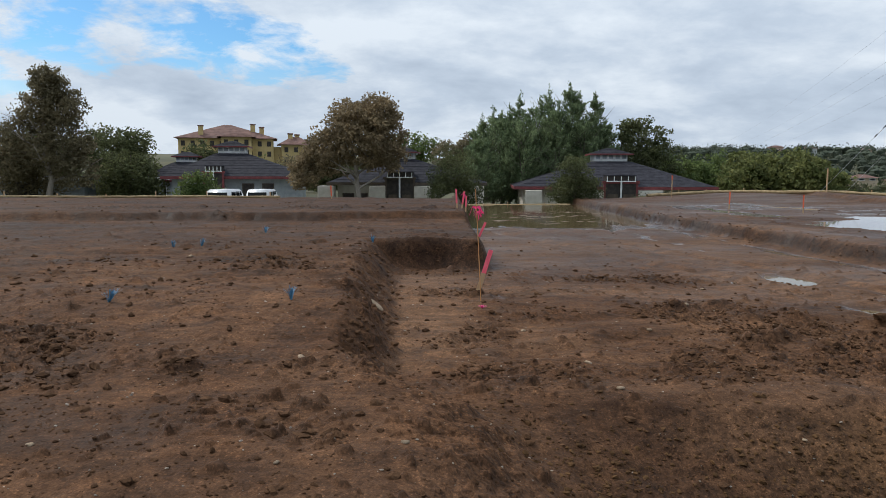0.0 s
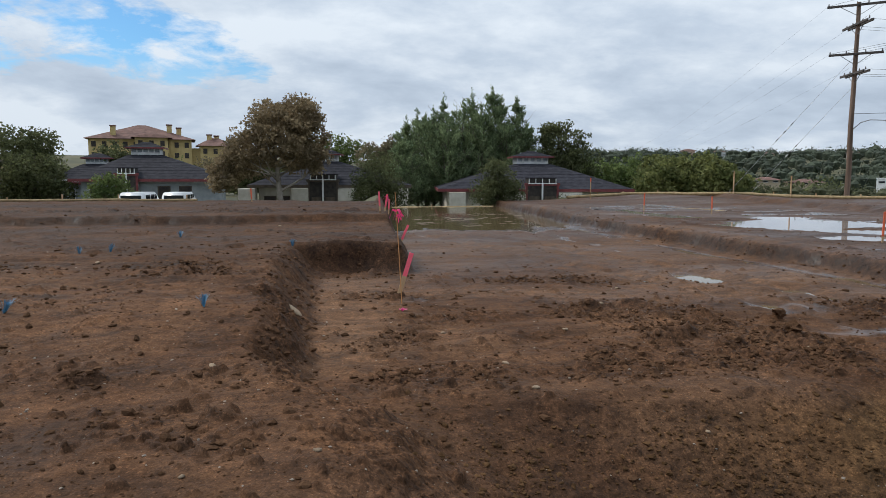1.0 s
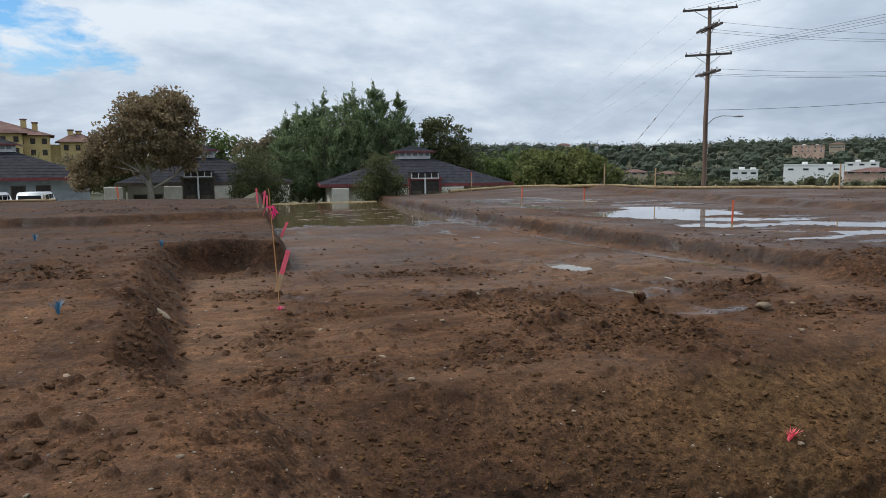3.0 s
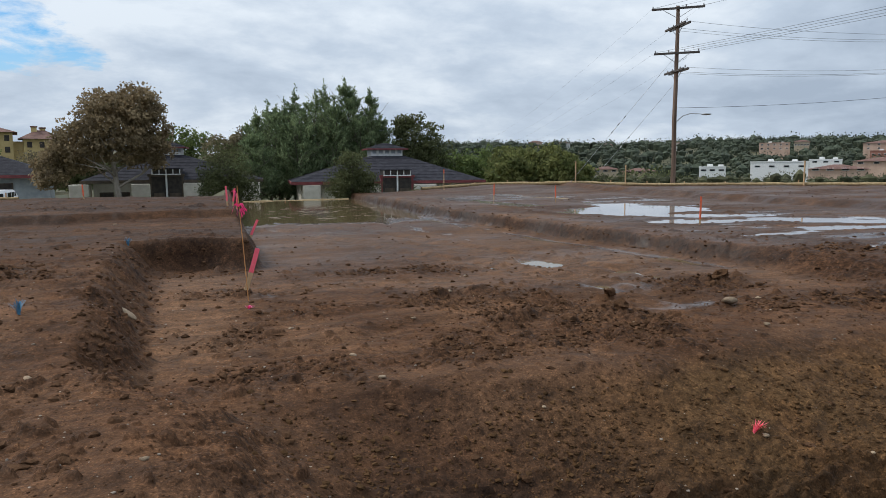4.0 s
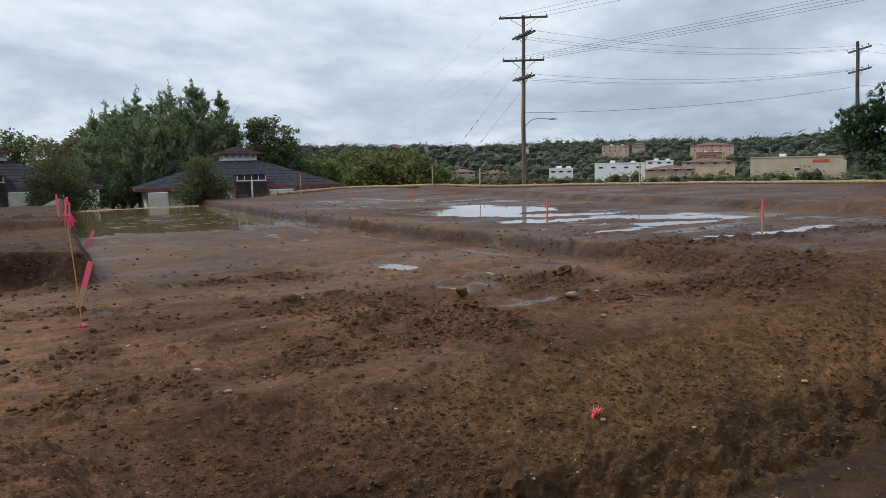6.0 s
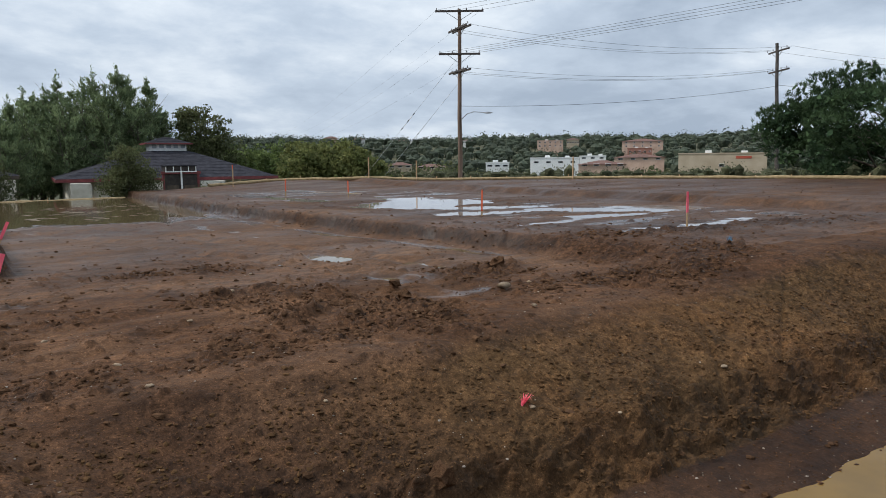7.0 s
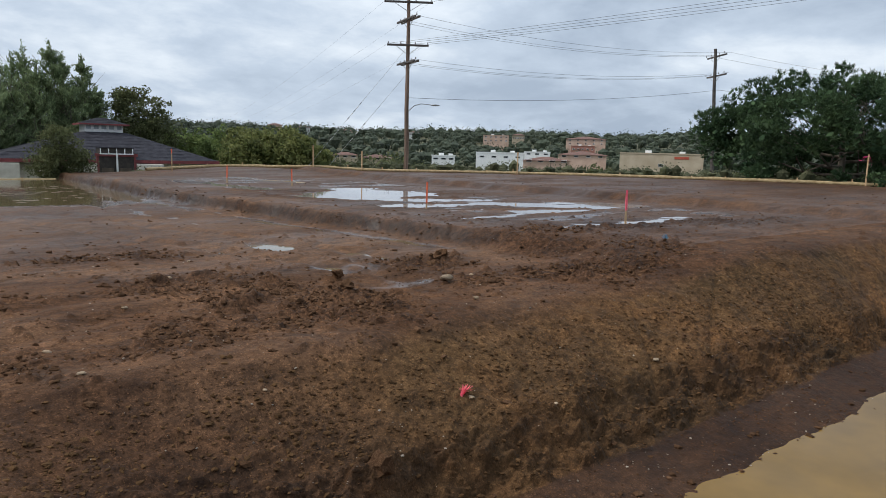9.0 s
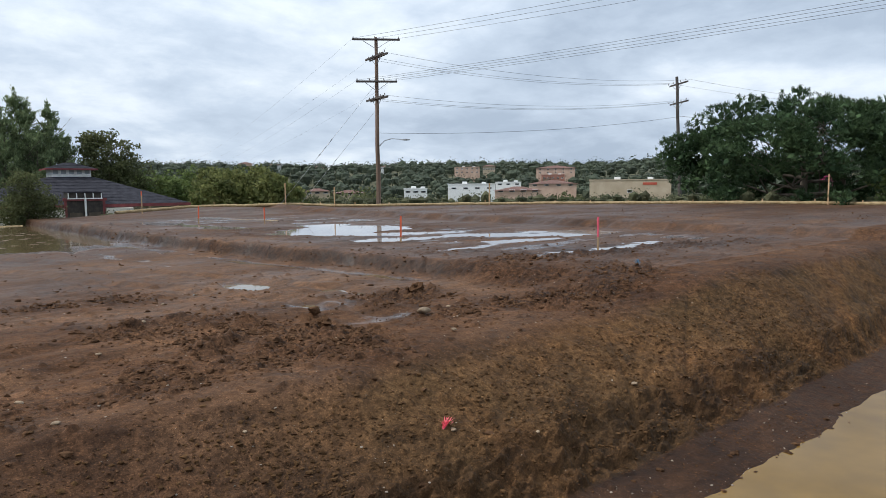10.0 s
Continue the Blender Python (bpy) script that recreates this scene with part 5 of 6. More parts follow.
def car(m, label, length=4.7, width=1.85, tall=1.75):
    c = thing("car", m, label, "car", "parked cars")
    s = length / 4.7
    prof = [(-2.3, 0.35), (-2.35, 0.75), (-2.28, 1.05), (-1.95, tall - 0.08), (-1.75, tall), (0.35, tall), (0.6, tall - 0.06), (1.25, 1.10), (2.2, 0.95), (2.35, 0.7), (2.3, 0.35)]
    bm = bmesh.new()
    L = [bm.verts.new((px * s, -width / 2 + (0.12 if pz > 1.1 else 0), pz)) for px, pz in prof]
    R = [bm.verts.new((px * s, width / 2 - (0.12 if pz > 1.1 else 0), pz)) for px, pz in prof]
    bm.faces.new(L); bm.faces.new(R[::-1])
    for i in range(len(prof)):
        j = (i + 1) % len(prof)
        bm.faces.new((L[j], L[i], R[i], R[j]))
    bmesh.ops.recalc_face_normals(bm, faces=bm.faces)
    bmesh.ops.bevel(bm, geom=bm.edges[:], offset=0.05, segments=2, affect="EDGES")
    body = part("body", bm, CARPAINT, c, "white painted body", True)
    for side in (-1, 1):
        y = side * (width / 2 - 0.045)
        for x0, x1 in ((-1.8, -0.85), (-0.75, 0.05), (0.12, 0.72)):
            bm = bmesh.new()
            vs = [bm.verts.new(p) for p in ((x0 * s, y + side * 0.005, 1.16), (x1 * s, y + side * 0.005, 1.16), ((x1 - (0.3 if x1 > 0.5 else 0)) * s, y - side * 0.01, tall - 0.16), (x0 * s, y - side * 0.01, tall - 0.16))]
            f = bm.faces.new(vs if side < 0 else vs[::-1])
            bmesh.ops.solidify(bm, geom=[f], thickness=0.02)
            part("window", bm, GLASS, c, "dark side window")
        for x in (-1.4, 1.4):
            bm = bmesh.new()
            bmesh.ops.create_cone(bm, cap_ends=True, segments=20, radius1=0.34, radius2=0.34, depth=0.22, matrix=Matrix.Translation((x * s, side * (width / 2 - 0.1), 0.34)) @ pose(0, 0, 0, 90))
            wh = part("wheel", bm, RUBBER, c, "black tyre")
            bm = bmesh.new()
            bmesh.ops.create_cone(bm, cap_ends=True, segments=16, radius1=0.2, radius2=0.2, depth=0.24, matrix=Matrix.Translation((x * s, side * (width / 2 - 0.1), 0.34)) @ pose(0, 0, 0, 90))
            part("rim", bm, STEEL, wh, "metal rim")
    part("windscreen", boxes((-2.22 * s, -2.14 * s, -0.66, 0.66, 1.2, tall - 0.2)), GLASS, c, "rear window")
    return c


car(pose(-15.2, 49.0, ground_at(-15.2, 49.0), 0, 0, 86), "white sport utility vehicle parked before a house", 3.9, 1.8, 1.85)
car(pose(-13.6, 52.6, ground_at(-13.6, 52.6), 0, 0, 92), "white car parked beside a low house", 4.4, 1.8, 1.78)


# ---- straw wattles, stakes and flags ----
def wattle(points, label, stakes=2.2, seed=0, r=0.11):
    """A straw roll laid along points, held by short stakes."""
    rng = np.random.default_rng(seed)
    P = []
    for (ax, ay), (bx, by) in zip(points[:-1], points[1:]):
        n = max(int(math.hypot(bx - ax, by - ay) / 0.6), 1)
        P += [(ax + (bx - ax) * i / n, ay + (by - ay) * i / n) for i in range(n)]
    P.append(points[-1])
    xy = np.array(P) + rng.normal(size=(len(P), 2)) * 0.05
    z, *_ = height(xy[:, 0], xy[:, 1])
    k = np.ones(5) / 5
    zs = np.convolve(np.pad(z, 2, mode="edge"), k, "valid") + r * 0.7
    pts = np.c_[xy, zs]
    origin = Vector((*pts[0][:2], pts[0][2] - r))
    t = thing("straw_wattle", Matrix.Translation(origin), label, "straw wattle", "erosion rolls round the site")
    loc = [Vector(p) - origin for p in pts]
    put("roll", tubes_mesh("roll", [(loc, [r * (1 + 0.12 * rng.normal()) for _ in loc], 10)], STRAW), t, "ragged straw roll")
    d = 0.0
    for i in range(1, len(loc)):
        d += (loc[i] - loc[i - 1]).length
        if d > stakes:
            d = rng.uniform(-0.4, 0.4)
            p = loc[i]
            part("stake", boxes((p.x - 0.025, p.x + 0.025, p.y - 0.025, p.y + 0.025, p.z - 0.2, p.z + rng.uniform(0.14, 0.28))), STAKEWOOD, t, "short wooden stake")
    return t


wattle([(-40.0, 33.6), (-26.0, 33.5), (-14.0, 33.9), (-8.0, 34.3)], "straw erosion roll along the edge of the raised pad", seed=1, r=0.06)
wattle([(1.6, 46.1), (5.0, 46.7), (8.6, 47.1)], "straw erosion roll behind the flooded trench", seed=2)
wattle([(14.0, 48.2), (16.0, 48.7), (19.3, 49.2), (22.2, 46.9), (24.6, 44.6), (30.2, 38.6), (35.3, 32.6), (39.1, 26.4), (41.5, 20.4), (43.4, 16.0), (44.3, 10.0), (44.8, 5.4)], "long straw erosion roll along the far edge of the site", seed=3)


def lath(x, y, tall, label, lean=0.0, turn=0.0, w=0.042, split=0.45, paint=PINKPAINT, ribbon=False, fwd=0.0, z=None):
    """A survey lath: raw wood below, bright paint above."""
    zz = ground_at(x, y) if z is None else z
    t = thing("survey_lath", pose(x, y, zz) @ pose(0, 0, 0, fwd, lean, turn), label, "survey stake")
    part("raw_wood", boxes((-w / 2, w / 2, -0.006, 0.006, -0.12, tall * split), bevel=0.002), STAKEWOOD, t, "bare wood lower part")
    part("painted_top", boxes((-w / 2 - 0.001, w / 2 + 0.001, -0.007, 0.007, tall * split, tall), bevel=0.002), paint, t, "brightly painted top")
    if ribbon:
        add_ribbon(t, tall * 0.8)
    return t


def add_ribbon(t, z, n=5, seed=0, size=0.16):
    rng = random.Random(seed)
    for k in range(n):
        bm = bmesh.new()
        a = rng.uniform(0, 6.28)
        prev = None
        for i in range(5):
            f = i / 4
            c = Vector((math.cos(a) * size * f * 0.9, math.sin(a) * size * f * 0.9, z - size * f * f * rng.uniform(0.3, 1.1) + 0.05 * math.sin(3 * f)))
            pr = [bm.verts.new(c + Vector((0, 0, 0.014))), bm.verts.new(c - Vector((0.006, 0.004, 0.014)))]
            if prev:
                bm.faces.new((prev[0], prev[1], pr[1], pr[0]))
            prev = pr
        bmesh.ops.solidify(bm, geom=bm.faces[:], thickness=0.002)
        part("ribbon", bm, RIBBON, t, "pink flagging ribbon")


lath(0.61, 11.75, 0.72, "leaning survey lath with fluorescent pink upper half", lean=17, w=0.075, split=0.42)
# thin guide rod with a knot of flagging and a whisker at its foot
rod = thing("marker_rod", pose(0.62, 11.15, ground_at(0.62, 11.15)) @ pose(0, 0, 0, 0, -3.2, 0), "thin orange marker rod with knotted pink flagging", "marker rod")
put("rod", tubes_mesh("rod", [([(0, 0, -0.1), (0.004, 0, 0.9), (0, 0, 1.82)], [0.008, 0.0075, 0.006], 6)], CORD), rod, "slim orange rod")
add_ribbon(rod, 1.50, 7, 3, 0.13)
add_ribbon(rod, 1.42, 5, 4, 0.10)
lath(0.98, 20.3, 0.66, "leaning pink survey lath on the pad corner", lean=24, w=0.07, split=0.3)
lath(0.66, 24.4, 0.60, "pink survey lath standing at the pad edge", lean=8, w=0.06, split=0.25, ribbon=True)
lath(0.50, 24.9, 0.72, "pink survey lath standing at the pad edge", lean=-3, w=0.06, split=0.3)
lath(0.76, 23.4, 0.5, "pink survey lath standing at the pad edge", lean=3, w=0.05, split=0.3)
lath(15.6, 10.9, 0.92, "upright survey lath with pink top beside a puddle", lean=-1, w=0.08, split=0.42)
lath(13.6, 16.9, 0.82, "orange survey stake standing in a puddle", lean=1, w=0.06, split=0.2, paint=ORANGEPAINT)
lath(15.7, 30.2, 0.8, "orange survey stake on the wet pad", lean=-1, w=0.06, split=0.3, paint=ORANGEPAINT)
lath(13.7, 33.2, 0.85, "orange survey stake on the wet pad", lean=1, w=0.06, split=0.3, paint=ORANGEPAINT)
lath(15.2, 46.2, 1.45, "tall orange-tipped stake by the straw roll", lean=0, w=0.07, split=0.8, paint=ORANGEPAINT)
lath(-5.3, 33.0, 0.62, "orange survey lath at the pad edge", lean=-3, w=0.06, split=0.2, paint=ORANGEPAINT)


def post(x, y, tall, label, ribbon=False):
    t = thing("wooden_post", pose(x, y, ground_at(x, y)), label, "post")
    part("shaft", boxes((-0.035, 0.035, -0.035, 0.035, -0.2, tall), bevel=0.006), STAKEWOOD, t, "rough sawn wood")
    if ribbon:
        add_ribbon(t, tall - 0.12, 4, 5, 0.5)


post(43.2, 15.2, 1.75, "thin wooden post with flagging before the pine", True)
post(24.5, 44.4, 1.5, "thin wooden post at the site edge")
post(27.0, 41.9, 1.4, "thin wooden post at the site edge")
post(34.2, 33.6, 1.5, "thin wooden post at the site edge")


def whisker(x, y, mat, label, tall=0.15, seed=0, lean=0.0, width=0.06):
    """A tuft of plastic bristles that marks a survey nail."""
    rng = random.Random(seed)
    t = thing("whisker_flag", pose(x, y, ground_at(x, y), 0, 0, 0), label, "marker flag", "survey whisker flags")
    V, F = [], []
    for k in range(46):
        a, q = rng.uniform(0, 6.28), rng.uniform(0.15, 1)
        out = Vector((math.cos(a), math.sin(a), 0))
        side = Vector((-math.sin(a), math.cos(a), 0)) * 0.0026
        up = tall * rng.uniform(0.7, 1.05)
        n = len(V)
        for f in (0.0, 0.55, 1.0):
            c = out * (0.007 + width * q * f ** 1.4) + Vector((lean * up * f, 0, up * f - 0.25 * up * q * f ** 3 - 0.01))
            V += [c - side, c + side]
        F += [(n, n + 1, n + 3, n + 2), (n + 2, n + 3, n + 5, n + 4)]
    put("bristles", mesh_from("bristles", np.array([tuple(v) for v in V]), np.array(F), mat), t, "fan of plastic bristles")
    bm = bmesh.new()
    bmesh.ops.create_cone(bm, cap_ends=True, segments=10, radius1=0.014, radius2=0.012, depth=0.04, matrix=Matrix.Translation((0, 0, 0.005)))
    part("nail_cap", bm, mat, t)


for i, (x, y) in enumerate(((-3.91, 7.99), (-1.80, 8.11), (-5.41, 13.82), (-4.95, 14.12), (-1.53, 15.01), (-4.32, 16.82))):
    whisker(x, y, BLUEFLAG, "blue plastic whisker flag stuck in bare earth", 0.19, i, (0.3, 0.0, 0, 0.2, 0, 0)[i], (0.12, 0.09, 0.08, 0.08, 0.09, 0.10)[i])
whisker(13.1, 8.05, BLUEFLAG, "blue plastic whisker flag beside dark clods", 0.2, 9, 0.0, 0.1)
whisker(5.26, 5.36, PINKPAINT, "bright pink whisker flag on the sandy bank", 0.13, 10, 0.5, 0.09)
whisker(0.60, 10.5, RIBBON, "bright pink whisker flag at the rod's foot", 0.06, 11, 0, 0.075)


# ---- power poles ----
def insulator(parent, x, y, z, r=0.045, h=0.16):
    bm = bmesh.new()
    for k, (rr, zz) in enumerate(((0.5, 0.0), (1.0, 0.35), (0.75, 0.7))):
        bmesh.ops.create_cone(bm, cap_ends=True, segments=8, radius1=r * rr * 1.1, radius2=r * rr * 0.7, depth=h * 0.4, matrix=Matrix.Translation((x, y, z + h * (0.2 + zz))))
    part("insulator", bm, CERAMIC, parent, "porcelain insulator")


def crossarm(pole_ob, z, half, deg, pins=(), double=False, brace=True):
    a = radians(deg)
    dx, dy = math.cos(a), math.sin(a)
    rot = pose(0, 0, z, 0, 0, deg)
    bm = bmesh.new()
    for s in ((-0.16, 0.16) if double else (-0.17,)):
        box(bm, -half, half, s - 0.05, s + 0.05, -0.07, 0.07, 0.012)
    bm.transform(rot)
    arm = part("crossarm", bm, ARMWOOD, pole_ob, "dark timber crossarm")
    if brace:
        w = []
        for s in (-1, 1):
            w.append(([Vector((dx * s * half * 0.55, dy * s * half * 0.55, z - 0.05)), Vector((dx * s * 0.12, dy * s * 0.12, z - 0.55))], [0.022, 0.022], 4))
        put("brace", tubes_mesh("brace", w, STEEL), arm, "steel brace")
    for p in pins:
        insulator(arm, dx * p * half, dy * p * half, z + 0.07)
    return arm


P1, P2 = Vector((29.75, 40.4, 0)), Vector((59.3, 33.8, 0))
P1.z, P2.z = ground_at(P1.x, P1.y), ground_at(P2.x, P2.y)
A1, A2 = -36.0, 77.0  # turn of the arms: broadside, and across the line to the next pole


def tapered_pole(p, top, r0, r1, label, lean=0.0, wood=POLEWOOD):
    t = thing("utility_pole", Matrix.Translation(p) @ Matrix.Rotation(radians(lean), 4, Vector((p.x, p.y, 0)).normalized()), label, "utility pole", "power poles")
    n = 10
    put("shaft", tubes_mesh("shaft", [([Vector((0.02 * math.sin(i), 0.02 * math.cos(i * 1.7), -0.5 + (top - p.z + 0.5) * i / n)) for i in range(n + 1)], [r0 + (r1 - r0) * i / n for i in range(n + 1)], 12)], wood), t, "weathered brown wooden shaft")
    return t


pole1 = tapered_pole(P1, 12.55, 0.17, 0.115, "tall wooden power pole with stacked crossarms")
H1 = {k: z - P1.z for k, z in dict(a=12.38, b=11.22, c=9.48, d=8.30).items()}
crossarm(pole1, H1["a"], 1.68, A1, (-0.95, -0.05, 0.3, 0.95))
crossarm(pole1, H1["b"], 1.62, A2, (-0.9, -0.4, 0.4, 0.9), True)
crossarm(pole1, H1["c"], 1.45, A1, (-0.95, -0.35, 0.35, 0.95))
crossarm(pole1, H1["d"], 1.55, A2, (-0.9, -0.4, 0.4, 0.9), True)
arm_dir = Vector((math.cos(radians(A1)), math.sin(radians(A1)), 0))
lz = 5.25 - P1.z
put("lamp_arm", tubes_mesh("lamp_arm", [([arm_dir * 0.1 + Vector((0, 0, lz - 0.3)), arm_dir * 0.5 + Vector((0, 0, lz + 0.1)), arm_dir * 1.0 + Vector((0, 0, lz + 0.25)), arm_dir * 1.7 + Vector((0, 0, lz + 0.2))], [0.03, 0.03, 0.028, 0.025], 6)], STEEL), pole1, "curved steel lamp arm")
bm = bmesh.new()
bmesh.ops.create_icosphere(bm, subdivisions=2, radius=1.0, matrix=Matrix.Translation(arm_dir * 2.0 + Vector((0, 0, lz + 0.18))) @ pose(0, 0, 0, 0, 0, A1) @ Matrix.Diagonal((0.34, 0.12, 0.07, 1)))
part("lamp_head", bm, STEEL, pole1, "flat cobra-head street light", True)
pole2 = tapered_pole(P2, 11.9, 0.19, 0.13, "wooden power pole with two crossarms", -2.4, ARMWOOD)
crossarm(pole2, 11.25 - P2.z, 1.5, A2 - 15, (-0.95, -0.4, 0.4, 0.95))
crossarm(pole2, 9.55 - P2.z, 1.5, A2 - 15, (-0.95, -0.4, 0.4, 0.95))


def wire(a, b2, sag, r=0.010, label="thin overhead power line"):
    a, b2 = Vector(a), Vector(b2)
    n = 24
    pts = [Vector((0, 0, 0)) + (b2 - a) * (i / n) - Vector((0, 0, sag * 4 * (i / n) * (1 - i / n))) for i in range(n + 1)]
    t = thing("overhead_wire", Matrix.Translation(a), label, "wire", "overhead lines")
    put("cable", tubes_mesh("cable", [(pts, [r] * (n + 1), 4)], WIRE), t)


def on_arm(p, half, deg, f, z):
    return Vector((p.x + math.cos(radians(deg)) * half * f, p.y + math.sin(radians(deg)) * half * f, z))


for f in (-0.9, 0.4, 0.9):
    wire(on_arm(P1, 1.62, A2, f, 11.3), on_arm(P2, 1.5, A2 - 15, f, 11.4), 0.75)
    wire(on_arm(P1, 1.55, A2, f, 8.4), on_arm(P2, 1.5, A2 - 15, f, 9.7), 0.7)
wire((P1.x, P1.y, 5.9), (P2.x, P2.y, 8.3), 0.5, 0.016, "thicker overhead communication cable")
wire((P2.x, P2.y, 8.3), (95.0, 18.0, 8.2), 0.6, 0.016, "thicker overhead communication cable")
for f in (-0.95, 0.95):
    wire(on_arm(P2, 1.5, A2 - 15, f, 11.4), (98.0 + f, 24.0 + f, 11.6), 0.8)
for f in (-0.95, -0.05, 0.95):
    wire(on_arm(P1, 1.68, A1, f, 12.5), (46.0 + 1.6 * f, -30.0, 14.6), 0.8)
for f in (-0.95, -0.35, 0.35, 0.95):
    wire(on_arm(P1, 1.45, A1, f, 9.6), (46.0 + 1.4 * f, -30.0, 12.6), 0.7)
for f in (-0.95, 0.95):
    wire(on_arm(P1, 1.45, A1, f, 9.6), (78.0 + 2 * f, 205.0, 6.0), 2.0, 0.004)
    wire(on_arm(P1, 1.68, A1, f, 12.5), (78.0 + 2 * f, 205.0, 9.0), 2.0, 0.004)
for k, (top, gx, gy) in enumerate(((9.4, 24.2, 44.6), (7.6, 25.4, 44.0))):
    g = Vector((gx, gy, ground_at(gx, gy)))
    a = Vector((P1.x, P1.y, top))
    t = thing("guy_wire", Matrix.Translation(g), "slanting steel guy wire with banded guard", "guy wire", "guy wires")
    put("cable", tubes_mesh("cable", [([Vector((0, 0, 0)), a - g], [0.010, 0.010], 4)], STEEL), t)
    for j in range(5):
        f0 = 0.40 - 0.06 * k + j * 0.03
        put("guard_band", tubes_mesh("guard_band", [([(a - g) * f0, (a - g) * (f0 + 0.018)], [0.03, 0.03], 6)], (RUBBER, WHITE)[j % 2]), t, "striped guard band")
# ---- valley, hills and far buildings ----
def far_building(label, az, dist, w, dep, h, wall, roof_mat, z=None, turn=None, roof="flat", rows=1, cols=6, over=0.6, win=(1.4, 1.2)):
    a = radians(az)
    x, y = dist * math.sin(a), dist * math.cos(a)
    zz = (ground_at(x, y) if z is None else z)
    b2 = thing("commercial_building" if w > 18 else "hillside_house", pose(x, y, zz) @ pose(0, 0, 0, 0, 0, -az if turn is None else turn), label, "building")
    part("wall", boxes((-w / 2, w / 2, 0, dep, -6.0, h), bevel=0.05), wall, b2, "plain stucco wall")
    if roof == "flat":
        part("parapet", boxes((-w / 2 - 0.15, w / 2 + 0.15, -0.15, dep + 0.15, h, h + 0.35)), wall, b2, "parapet band")
        part("roof_unit", boxes((-w * 0.2, -w * 0.2 + 2.0, dep * 0.4, dep * 0.4 + 1.6, h + 0.35, h + 1.2), bevel=0.05), WHITE, b2, "rooftop air unit")
        part("roof_unit", boxes((w * 0.22, w * 0.22 + 1.8, dep * 0.4, dep * 0.4 + 1.4, h + 0.35, h + 1.0), bevel=0.05), WHITE, b2, "rooftop air unit")
    else:
        V, F = frustum_roof(-w / 2 - over, w / 2 + over, -over, dep + over, h, 0, dep / 2, min(w, dep) * 0.12, h + min(w, dep) * 0.13, 6)
        put("roof", mesh_from("roof", V, F, roof_mat), b2, "tiled hip roof")
    for r in range(rows):
        for c in range(cols):
            xx = -w / 2 + (c + 0.5) * w / cols
            zz2 = 1.0 + r * (h / rows)
            wd = part("window", boxes((xx - win[0] / 2, xx + win[0] / 2, -0.06, -0.01, zz2, zz2 + win[1])), WHITE, b2)
            part("pane", boxes((xx - win[0] / 2 + 0.08, xx + win[0] / 2 - 0.08, -0.075, -0.062, zz2 + 0.08, zz2 + win[1] - 0.08)), GLASS, wd)
    return b2


tan = far_building("long tan stucco commercial building with flat roof", 56.3, 233, 25.5, 16, 5.0, TAN, TAN, z=-1.5, cols=1, win=(1.6, 1.0))
part("sign", boxes((4.0, 8.4, -0.12, -0.02, 3.5, 4.3), bevel=0.05), material("red_sign", 0.6, 0, ((0.32, 0.05, 0.03), (0.42, 0.09, 0.05)), 1), tan, "red rounded sign board")
for az, d, w, dep, h, z, mat, rf, lab in (
        (43.6, 280, 19.0, 14, 2.9, -0.2, WHITE, "flat", "long white commercial building with flat roof"),
        (39.0, 270, 9.0, 10, 2.4, -1.4, WHITE, "flat", "small white building with dark glass"),
        (47.4, 230, 15.0, 10, 1.5, -1.0, PINKWALL, "hip", "low building with red tile roof"),
        (50.2, 300, 20.0, 12, 2.0, 0.8, PINKWALL, "hip", "low building with red tile roof"),
        (46.6, 330, 12.0, 10, 2.2, 1.4, WHITE, "flat", "pale low building among trees"),
        (33.6, 260, 12.0, 9, 1.6, -1.8, TAN, "hip", "low tan building with brown roof"),
        (31.0, 290, 10.0, 9, 2.0, -1.6, TAN, "hip", "low tan building with brown roof")):
    far_building(lab, az, d, w, dep, h, mat, TILE, z=z, roof=rf, cols=4 if w > 12 else 3, win=(1.9, 0.8))
for az, d, w, dep, h, z, mat, rf, lab, rows in (
        (50.4, 480, 26.0, 14, 4.6, 9.2, PINKWALL, "hip", "large pink-beige hillside building with hip roof", 2),
        (50.2, 462, 15.0, 8, 3.4, 5.4, material("brick_red_stucco", 0.9, 0, ((0.26, 0.11, 0.08), (0.34, 0.16, 0.12)), 0.4), "flat", "red-brown hillside building front", 1),
        (43.2, 500, 18.0, 12, 5.0, 10.4, PINKWALL, "flat", "salmon hillside building among trees", 2),
        (45.0, 520, 9.0, 10, 3.6, 13.0, TAN, "hip", "tan hillside house among trees", 1),
        (31.0, 640, 12.0, 12, 4.0, 15.8, PINKWALL, "hip", "tan hilltop house among trees", 1),
        (27.6, 660, 12.0, 12, 4.0, 18.4, WHITE, "hip", "pale hilltop house among trees", 1),
        (25.4, 640, 12.0, 12, 4.0, 19.2, PINKWALL, "hip", "pale hilltop house among trees", 1),
        (36.5, 600, 8.0, 10, 3.0, 16.0, WHITE, "hip", "small pale hillside house", 1)):
    far_building(lab, az, d, w, dep, h, mat, TILE, z=z, roof=rf, rows=rows, cols=5, win=(1.2, 1.0))


